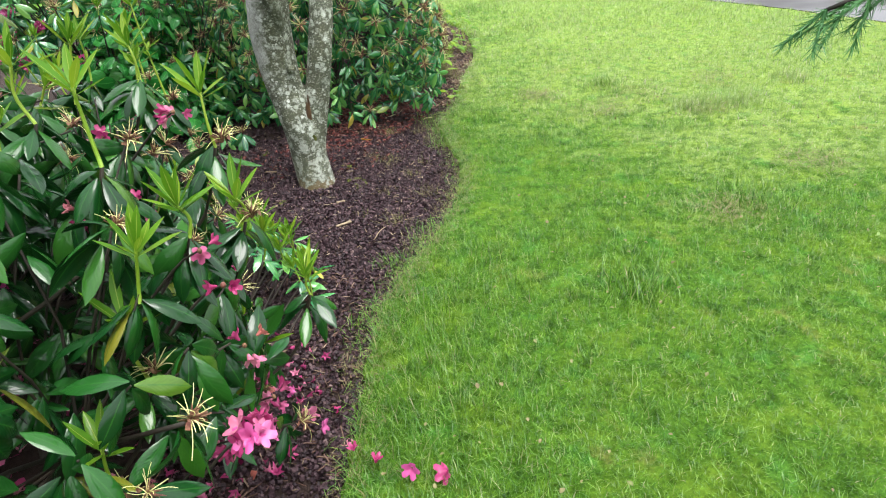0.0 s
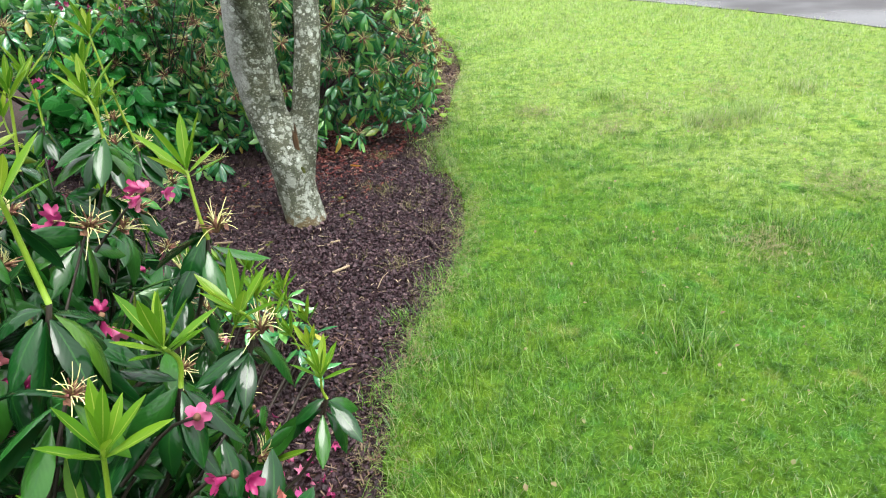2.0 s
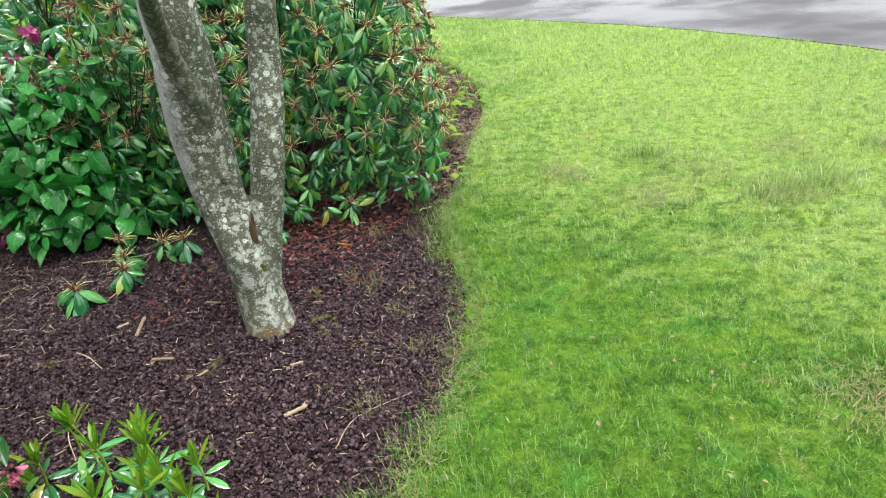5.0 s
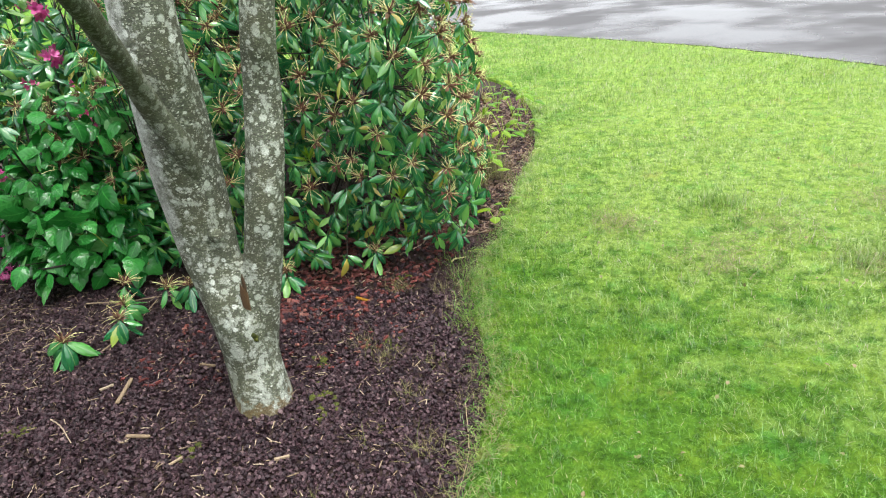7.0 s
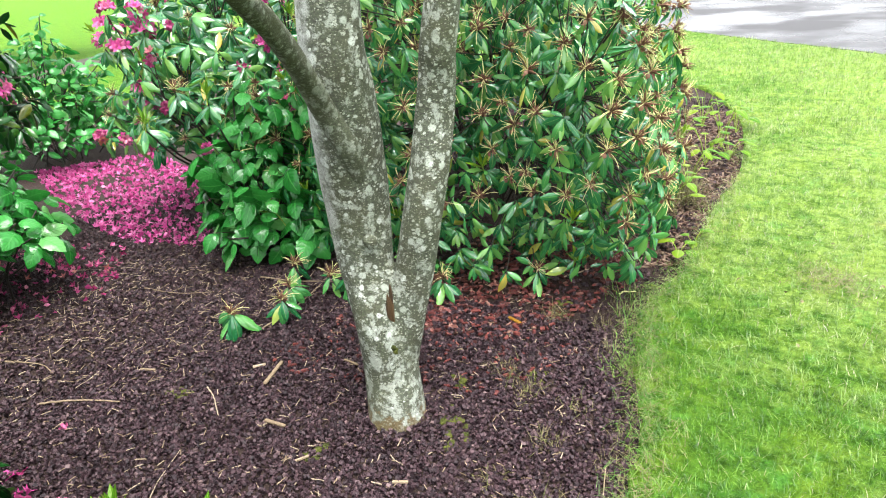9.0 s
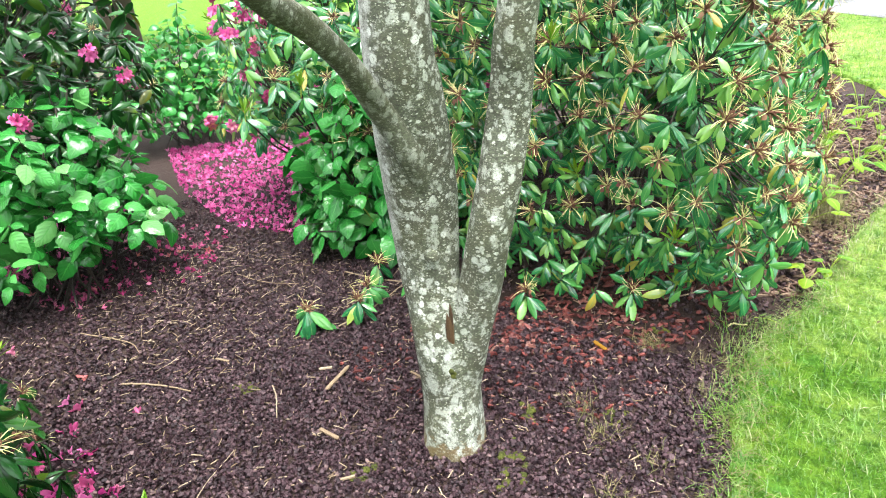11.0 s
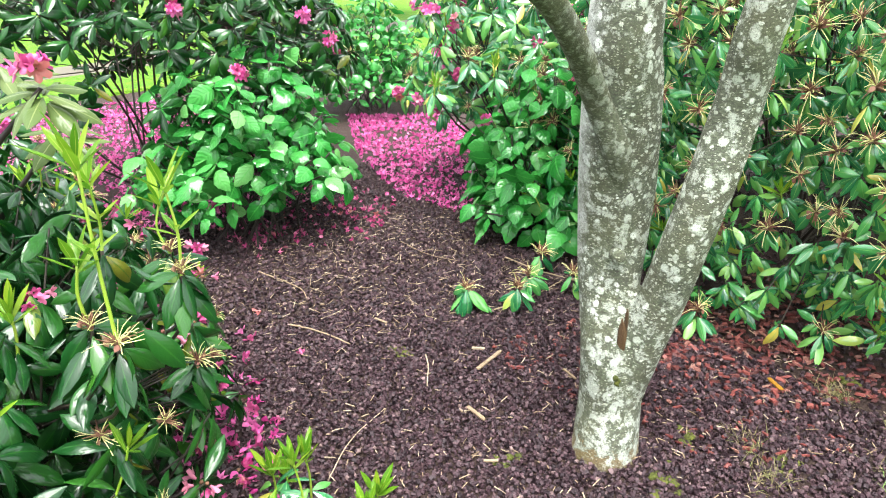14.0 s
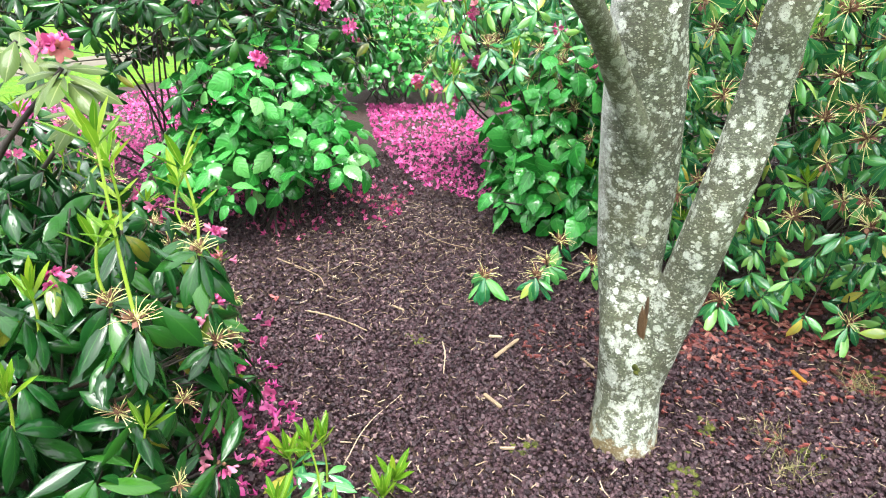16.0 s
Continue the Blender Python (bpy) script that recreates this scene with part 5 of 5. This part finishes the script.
def litter(name, seed, corners, n, length, width, mat, label, lift=0.012, tilt=0.25):
    r = rng(seed)
    p = scatter_in(r, corners, n)
    p = p[on_bed(p)]
    k = len(p)
    a = r.uniform(0, 6.28, k)
    along = np.stack([np.cos(a), np.sin(a), r.normal(0, tilt, k)], -1)
    size = np.stack([r.uniform(*width, k), r.uniform(*length, k), r.uniform(*width, k) * 0.8], -1)
    z = bed_height(p[:, 0], p[:, 1]) + lift + r.uniform(0, 0.006, k)
    pile = Pile().add(STONE, bases(along, np.tile((0.0, 0.0, 1.0), (k, 1))), np.c_[p, z], size)
    thing(name, label, "litter", kind="stuff", data=pile.mesh(name, (mat,), smooth=False))


CHIP_MESHES = [Pile().add(STONE, np.eye(3)[None], np.zeros((1, 3)), np.array([s])).mesh("bark_chip", (REDBARK,), smooth=False) for s in ((0.012, 0.035, 0.009), (0.02, 0.045, 0.01), (0.016, 0.06, 0.008), (0.022, 0.028, 0.012))]


def mulch(seed, corners, n, label):
    """Bark chips: those towards the tree are pieces of their own, the rest are joined."""
    r = rng(seed)
    p = scatter_in(r, corners, n)
    p = p[r.random(len(p)) < 0.7 + 0.5 * wave(p[:, 0], p[:, 1], 41, 3.5)]
    bed = thing("bark_mulch", label, "bark mulch", (-0.6, 4.7, float(bed_height(-0.6, 4.7))))
    base = np.array(bed.location)
    k = len(p)
    a = r.uniform(0, 6.28, k)
    along = np.stack([np.cos(a), np.sin(a), r.normal(0, 0.25, k)], -1)
    turns = bases(along, np.tile((0.0, 0.0, 1.0), (k, 1)) + 0.3 * r.normal(size=(k, 3)))
    at = np.c_[p, bed_height(p[:, 0], p[:, 1]) + 0.011 + r.uniform(0, 0.006, k)] - base
    near = (p[:, 1] < 4.95) & (p[:, 0] > -0.95)
    own = np.flatnonzero(near)[:290]
    for i in own:
        part("bark_chip", CHIP_MESHES[i % 4], bed, m=matrix_of(turns[i], at[i], r.uniform(0.5, 1.0)))
    rest = np.setdiff1d(np.arange(k), own)
    size = np.stack([r.uniform(0.008, 0.022, len(rest)), r.uniform(0.015, 0.06, len(rest)), r.uniform(0.006, 0.014, len(rest))], -1)
    tagged(part("loose_bark", Pile().add(STONE, turns[rest], at[rest], size).mesh("loose_bark", (REDBARK,), smooth=False), bed), kind="stuff")


litter("dry_litter", 601, [(-3.4, 2.7), (-0.2, 2.7), (0.0, 4.8), (-3.4, 4.8)], 1300, (0.012, 0.05), (0.002, 0.0045), STRAW, "fine dry stalks and chips over the gravel")
litter("dry_litter", 606, [(-0.7, 1.2), (-0.22, 1.2), (-0.15, 2.6), (-0.8, 2.6)], 420, (0.012, 0.06), (0.002, 0.006), BROWNBARK, "brown stalks and chips along the lawn's edge")
litter("dry_litter", 602, [(-3.2, 3.3), (-1.9, 3.3), (-1.6, 4.6), (-3.2, 4.4)], 560, (0.02, 0.09), (0.0018, 0.0035), STRAW, "thin pale twigs strewn over dark soil")
mulch(603, [(-1.2, 4.2), (-0.5, 4.3), (-0.15, 5.1), (-0.3, 5.9), (-1.2, 5.4)], 2400, "red-brown bark chips beneath the rhododendron")
litter("bark_chips", 604, [(-1.6, 3.7), (-0.5, 3.9), (-0.2, 4.4), (-1.4, 4.4)], 320, (0.012, 0.045), (0.006, 0.016), REDBARK, "scattered red-brown bark chips on gravel", 0.01)
litter("bark_chips", 605, [(-0.5, 5.2), (0.05, 5.3), (0.22, 7.2), (0.1, 9.0), (-0.8, 9.0), (-0.5, 7.5)], 3200, (0.02, 0.1), (0.006, 0.018), BROWNBARK, "brown bark chips and twigs along the edge", 0.008)


def tuft(place, seed, blades, high, mat, label, name="grass_tuft", spread=0.03, lean=0.9, width=0.0022, z=None):
    r = rng(seed)
    p = np.array((*place, float(bed_height(*place)) if z is None else z))
    a = r.uniform(0, 6.28, blades)
    s = np.abs(r.normal(0, lean, blades))
    along = np.stack([np.cos(a) * s, np.sin(a) * s, np.ones(blades)], -1)
    normal = np.stack([-np.cos(a), -np.sin(a), 0.3 + 0 * a], -1)
    at = np.c_[r.normal(0, spread, (blades, 2)), np.zeros(blades)]
    size = np.stack([np.full(blades, width), r.uniform(0.5, 1.2, blades) * high, r.uniform(0.5, 1.2, blades) * high * -1.2], -1)
    thing(name, label, "grass tuft", p, "grass tufts", data=Pile().add(BLADE_BENT, bases(along, normal), at, size).mesh(name, (mat,)), kind="stuff")


for k, (x, y, high, n) in enumerate(((-0.441, 4.6, 0.09, 90), (-0.496, 4.088, 0.07, 60), (-0.36, 3.987, 0.08, 60), (-0.259, 3.083, 0.09, 60), (-0.081, 3.46, 0.09, 60), (-0.2, 3.75, 0.07, 50), (-0.32, 3.5, 0.05, 40), (-0.15, 3.95, 0.06, 40), (-0.45, 3.2, 0.05, 30))):
    tuft((x, y), 701 + k, n, high, DEADGRASS, "dry straw-coloured grass tuft in gravel", lean=1.2)
for k, (x, y) in enumerate(((-0.58, 3.733), (-0.373, 4.096), (-1.336, 4.304), (-0.52, 3.66), (-0.95, 3.35), (-1.75, 3.45), (-0.45, 4.75), (-0.65, 3.95))):
    r = rng(720 + k)
    p = np.array((x, y, float(bed_height(x, y)) + 0.006))
    pile = Pile()
    for s in range(9):
        pile.raw(*lump(r.uniform(0.01, 0.02), np.array((*r.normal(0, 0.028, 2), 0.0)), 740 + 9 * k + s, (1, 1, 0.5), 6, 8))
    thing("moss_patch", "small olive-green moss cushion on gravel", "moss", p, "moss cushions", kind="stuff", data=pile.mesh("moss_patch", (MOSS,)))

for k, (x, y) in enumerate(((-0.2, 6.1), (-0.08, 6.3), (-0.28, 6.35), (-0.12, 6.55), (-0.35, 6.0))):
    tuft((x, y), 790 + k, 170, 0.22, DEADGRASS, "tall clump of dry straw-coloured stems at the bed's edge", "dry_clump", 0.05, 0.75, 0.003)

r = rng(757)
rim = edge[(edge[:, 1] > 1.2) & (edge[:, 1] < 7.5) & (edge[:, 0] > -1.0)]
for k, i in enumerate(r.integers(len(rim), size=56)):
    x, y = rim[i] + (r.normal(-0.03, 0.04), r.normal(0, 0.03))
    if k % 2:
        tuft((x, y), 1300 + k, 45, r.uniform(0.04, 0.08), DEADGRASS, "dry tuft of grass at the bed's edge", lean=1.0, spread=0.04)
    else:
        tuft((x, y), 1300 + k, 60, r.uniform(0.05, 0.085), BLADE, "green tuft of grass hanging over the bed's edge", lean=0.8, spread=0.045, width=0.0026)

# Clipped and trodden grass along the cut edge.
r = rng(760)
pick = edge[(edge[:, 1] > 0.8) & (edge[:, 1] < 9.0) & (edge[:, 0] > -1.0)]
at = pick[r.integers(len(pick), size=6000)] + np.c_[r.normal(0.015, 0.05, 6000), r.normal(0, 0.03, 6000)]
a = r.uniform(0, 6.28, len(at))
along = np.stack([np.cos(a), np.sin(a), r.uniform(-0.1, 0.7, len(a))], -1)
size = np.stack([np.full(len(a), 0.0019), r.uniform(0.02, 0.07, len(a)), r.uniform(-0.1, -0.01, len(a))], -1)
inside = in_loop(at, coarse)
z = np.where(inside, bed_height(at[:, 0], at[:, 1]) + 0.008, 0.01) + r.uniform(0, 0.012, len(a))
dry = r.random(len(a)) < 0.45
pile = Pile().add(BLADE_BENT, bases(along[dry], np.tile((0.1, 0.0, 1.0), (dry.sum(), 1))), np.c_[at, z][dry], size[dry], 0)
pile.add(BLADE_BENT, bases(along[~dry], np.tile((0.1, 0.0, 1.0), ((~dry).sum(), 1))), np.c_[at, z][~dry], size[~dry], 1)
thing("edge_grass", "matted dry and green grass along the bed's cut edge", "grass", kind="stuff", data=pile.mesh("edge_grass", (DEADGRASS, BLADE)))


# ---- weeds on the bed's edge and lush clumps in the lawn ----
WEED_MESHES = [Pile().add(s, np.eye(3)[None], np.zeros((1, 3)), np.ones(1)).mesh("leaf", (YOUNG,)) for s in BROAD_LEAF]


def weed(place, seed, leaves, size, high, label, mat_meshes=WEED_MESHES, spread=1.1):
    r = rng(seed)
    p = np.array((*place, float(bed_height(*place))))
    plant = thing("weed", label, "weed", p, "weeds along the edge")
    for k in range(leaves):
        a = 2.4 * k
        top = np.array((math.cos(a) * 0.045 * spread, math.sin(a) * 0.045 * spread, high * r.uniform(0.4, 1.0)))
        part("stem", Pile().raw(*tube(smooth_line([(0, 0, -0.01), top * (0.4, 0.4, 0.6), top], 5), np.full(5, 0.002), 4)).mesh("stem", (SHOOT,)), plant)
        along = np.array((math.cos(a), math.sin(a), r.uniform(-0.1, 0.4)))
        part("leaf", mat_meshes[k % len(mat_meshes)], plant, m=matrix_of(bases(along[None], np.array([(0, 0, 1.0)]))[0], top, size * r.uniform(0.8, 1.2)))


weed((0.0, 5.47), 801, 6, 0.1, 0.11, "bright green round-leaved weed at the bed's edge")
weed((0.06, 5.62), 802, 4, 0.08, 0.12, "bright green round-leaved weed at the bed's edge")
for k, (x, y, high) in enumerate(((-0.05, 7.2, 0.3), (0.02, 7.7, 0.4), (0.1, 8.2, 0.35), (-0.2, 8.3, 0.45), (0.1, 7.4, 0.22), (-0.3, 7.6, 0.35), (-0.1, 6.6, 0.3), (-0.15, 6.2, 0.25))):
    weed((x, y), 810 + k, 10, 0.1, high, "light green leafy weed with thin stems at the bed's edge", spread=2.4)

# A fern frond fallen on the edge, with a pale root beside it.
r = rng(830)
fern_base = np.array((-0.124, 5.033, float(bed_height(-0.124, 5.033)) + 0.02))
frond = thing("fern_frond", "small cut fern frond lying on the bed's edge", "fern", fern_base)
part("stem", Pile().raw(*tube(smooth_line([(0, 0, 0), (0.07, -0.02, 0.02), (0.17, -0.05, 0.01)], 8), np.full(8, 0.0018), 4)).mesh("stem", (SHOOT,)), frond)
for k in range(7):
    for side in (-1, 1):
        at = np.array((0.02 + 0.02 * k, -0.005 - 0.006 * k, 0.015))
        along = np.array((0.5, side * 1.0, 0.1))
        part("leaflet", PALE_MESHES[0], frond, m=matrix_of(bases(along[None], np.array([(0, 0, 1.0)]))[0], at, 0.05 - 0.004 * k))
stick([(-0.2, 4.9), (-0.185, 4.93), (-0.13, 4.95)], 0.006, STALK, "pale bent root on gravel", "root", group="")


# ---- lush clumps and white clover flecks in the lawn ----
for k, (x, y) in enumerate(((2.12, 4.87), (2.3, 4.95), (1.9, 4.8), (1.7, 3.1), (0.9, 2.3), (1.35, 5.6), (2.9, 5.5))):
    tuft((x, y), 850 + k, 260, 0.1, BLADE, "taller dark green clump of grass in the lawn", "grass_clump", 0.1, 0.5, 0.004, 0.0)
r = rng(870)
p = np.stack([r.uniform(-0.1, 4.8, 2600), r.uniform(1.0, 12.0, 2600)], -1)
p = p[on_lawn(p)]
p = p[r.random(len(p)) < 0.35 + 0.6 * wave(p[:, 0], p[:, 1], 31, 1.2)]
turns = bases(r.normal(size=(len(p), 3)) * (1, 1, 0.2), np.tile((0.0, 0.1, 1.0), (len(p), 1)))
thing("lawn_flecks", "small pale clippings and fallen leaf bits on the grass", "litter", kind="stuff", data=Pile().add(PETAL, turns, np.c_[p, r.uniform(0.03, 0.055, len(p))], r.uniform(0.008, 0.024, len(p))).mesh("lawn_flecks", (DEADGRASS,)))


# Thin yellowed thatch where the lawn is worn.
r = rng(880)
spots = np.array([(1.55, 5.2, 0.35), (1.2, 4.85, 0.25), (1.95, 4.75, 0.22), (2.3, 5.6, 0.3), (0.75, 5.3, 0.2), (1.5, 3.0, 0.2), (2.2, 3.6, 0.25)])
pick = spots[r.integers(len(spots), size=2600)]
at = pick[:, :2] + r.normal(0, 0.5, (2600, 2)) * pick[:, 2:]
a = r.uniform(0, 6.28, len(at))
along = np.stack([np.cos(a), np.sin(a), r.uniform(0.0, 0.5, len(a))], -1)
size = np.stack([np.full(len(a), 0.0026), r.uniform(0.03, 0.07, len(a)), r.uniform(-0.05, 0.0, len(a))], -1)
thing("lawn_thatch", "thin yellowed thatch lying in worn patches of the lawn", "grass", kind="stuff",
      data=Pile().add(BLADE_BENT, bases(along, np.tile((0.1, 0.0, 1.0), (len(a), 1))), np.c_[at, r.uniform(0.012, 0.035, len(a))], size).mesh("lawn_thatch", (DEADGRASS,)))


# ---- beyond: path, far trees ----
line = smooth_line([(-11.0, -6.0), (-11.4, 0.0), (-11.9, 4.4), (-13.0, 10.0), (-16.0, 18.0)], 60)
t = unit(np.gradient(line, axis=0))
s = np.stack([-t[:, 1], t[:, 0]], -1) * 0.6
v = np.concatenate([np.c_[line - s, np.full(60, 0.004)], np.c_[line, np.full(60, 0.02)], np.c_[line + s, np.full(60, 0.004)]])
i = np.arange(59)
thing("garden_path", "pale worn path across the lawn", "path", kind="structure", data=mesh_of("garden_path", v, np.concatenate([np.stack([k * 60 + i, k * 60 + i + 1, (k + 1) * 60 + i + 1, (k + 1) * 60 + i], -1) for k in range(2)])[:, ::-1], mats=(CONCRETE_DUST,)))


def far_tree(place, seed, radius, high, label):
    r = rng(seed)
    p = np.array((*place, 0.0))
    ob = thing("far_tree", label, "tree", p, "trees beyond the lawn")
    top = np.array((r.normal(0, 0.3), r.normal(0, 0.3), high))
    spine = np.array([(0, 0, -0.1), (0.05, 0, high * 0.1), top * 0.5, top])
    part("trunk", Pile().raw(*bumpy_tube(spine, [radius * 1.4, radius, radius * 0.7, radius * 0.25], 30, 14, seed, radius * 0.08)).mesh("trunk", (FARBARK,)), ob)
    # The crown stays out of view, spread wide to shade the lawn below.
    leaves = []
    for k in range(14):
        root = top * r.uniform(0.4, 0.95)
        tip = root + (*(r.normal(0, 2.2, 2)), r.uniform(0.0, 1.4))
        part("limb", Pile().raw(*tube(smooth_line([root, (root + tip) / 2 + (0, 0, 0.15), tip], 6), np.linspace(radius * 0.3, 0.02, 6), 6)).mesh("limb", (FARBARK,)), ob)
        for c in range(7):
            heart = root + (tip - root) * r.uniform(0.3, 1.1) + r.normal(0, 0.4, 3)
            leaves.append(heart + r.normal(0, 0.34, (60, 3)))
    leaves = np.concatenate(leaves)
    n = len(leaves)
    tagged(part("crown", Pile().add(CROWN_LEAF, bases(r.normal(size=(n, 3)), r.normal(size=(n, 3)) + (0, 0, 1)), leaves, r.uniform(0.15, 0.28, n)).mesh("crown", (BROAD,)), ob), kind="stuff")


far_tree((-15.7, 9.8), 901, 0.2, 6.0, "brown-barked tree beyond the lawn")
far_tree((-16.7, 10.7), 902, 0.24, 6.5, "brown-barked tree beyond the lawn")
far_tree((-15.9, 8.7), 903, 0.15, 5.5, "slender brown-barked tree beyond the lawn")

# ---- a conifer beside the start of the walk, one spray of which hangs into view ----
r = rng(951)
foot = np.array((3.4, -1.6, 0.0))
conifer = thing("conifer", "dark green conifer with drooping sprays beside the lawn", "tree", foot)
spine = np.array([(0, 0, -0.1), (0.03, 0.02, 1.2), (0.0, 0.05, 3.0), (0.05, 0.0, 5.0)])
part("trunk", Pile().raw(*bumpy_tube(spine, [0.15, 0.12, 0.09, 0.03], 30, 14, 5.0, 0.006)).mesh("trunk", (FARBARK,)), conifer)
limb = smooth_line([(3.42, -1.55, 2.6), (2.6, -0.8, 2.75), (1.9, -0.05, 2.6), (1.25, 0.45, 2.2), (0.9, 0.4, 1.8), (0.66, 0.34, 1.56), (0.52, 0.335, 1.475), (0.425, 0.35, 1.435)], 60)
part("limb", Pile().raw(*tube(limb - foot, np.interp(np.linspace(0, 1, 60), (0, 0.5, 1), (0.035, 0.014, 0.0012)), 6)).mesh("limb", (TWIG,)), conifer)
pile = Pile()
for k in range(22, 60):
    at = limb[k] - foot
    for side in (-1, 1):
        way = unit(np.array((-0.5, 0.25 * side, -0.55)) + r.normal(0, 0.25, 3))
        root = at + way * np.linspace(0, 0.055 * (1 - 0.5 * (k - 22) / 38), 14)[:, None]
        pile.raw(*tube(root[[0, 6, 13]], (0.0012, 0.001, 0.0006), 4))
        needles = np.repeat(root, 6, 0)
        ways = way * 0.9 + r.normal(0, 0.4, needles.shape)
        pile.add(BLADE_PLAIN, bases(ways, r.normal(size=ways.shape)), needles, np.stack([np.full(84, 0.0007), r.uniform(0.006, 0.011, 84), np.full(84, 0.006)], -1))
# The other limbs droop in tiers and carry flat sprays.
for k in range(34):
    high = 1.3 + 3.5 * k / 34
    reach = 1.15 * (1 - 0.8 * k / 34)
    a = 2.4 * k
    out_way = np.array((math.cos(a), math.sin(a), 0.0))
    line = smooth_line([(0.02, 0.02, high), out_way * reach * 0.55 + (0, 0, high + 0.05), out_way * reach + (0, 0, high - 0.28 * reach)], 10)
    part("limb", Pile().raw(*tube(line, np.linspace(0.018, 0.004, 10), 5)).mesh("limb", (TWIG,)), conifer)
    at = line[r.integers(2, 10, 70)] + r.normal(0, 0.05, (70, 3))
    ways = out_way * 0.8 + r.normal(0, 0.6, (70, 3)) + (0, 0, -0.5)
    pile.add(YOUNG_LEAF, bases(ways, r.normal(0, 0.5, (70, 3)) + (0, 0, 1)), at, np.stack([np.full(70, 0.16), r.uniform(0.1, 0.2, 70), np.full(70, 0.1)], -1))
tagged(part("needles", pile.mesh("needles", (CONIFER,)), conifer), kind="stuff")
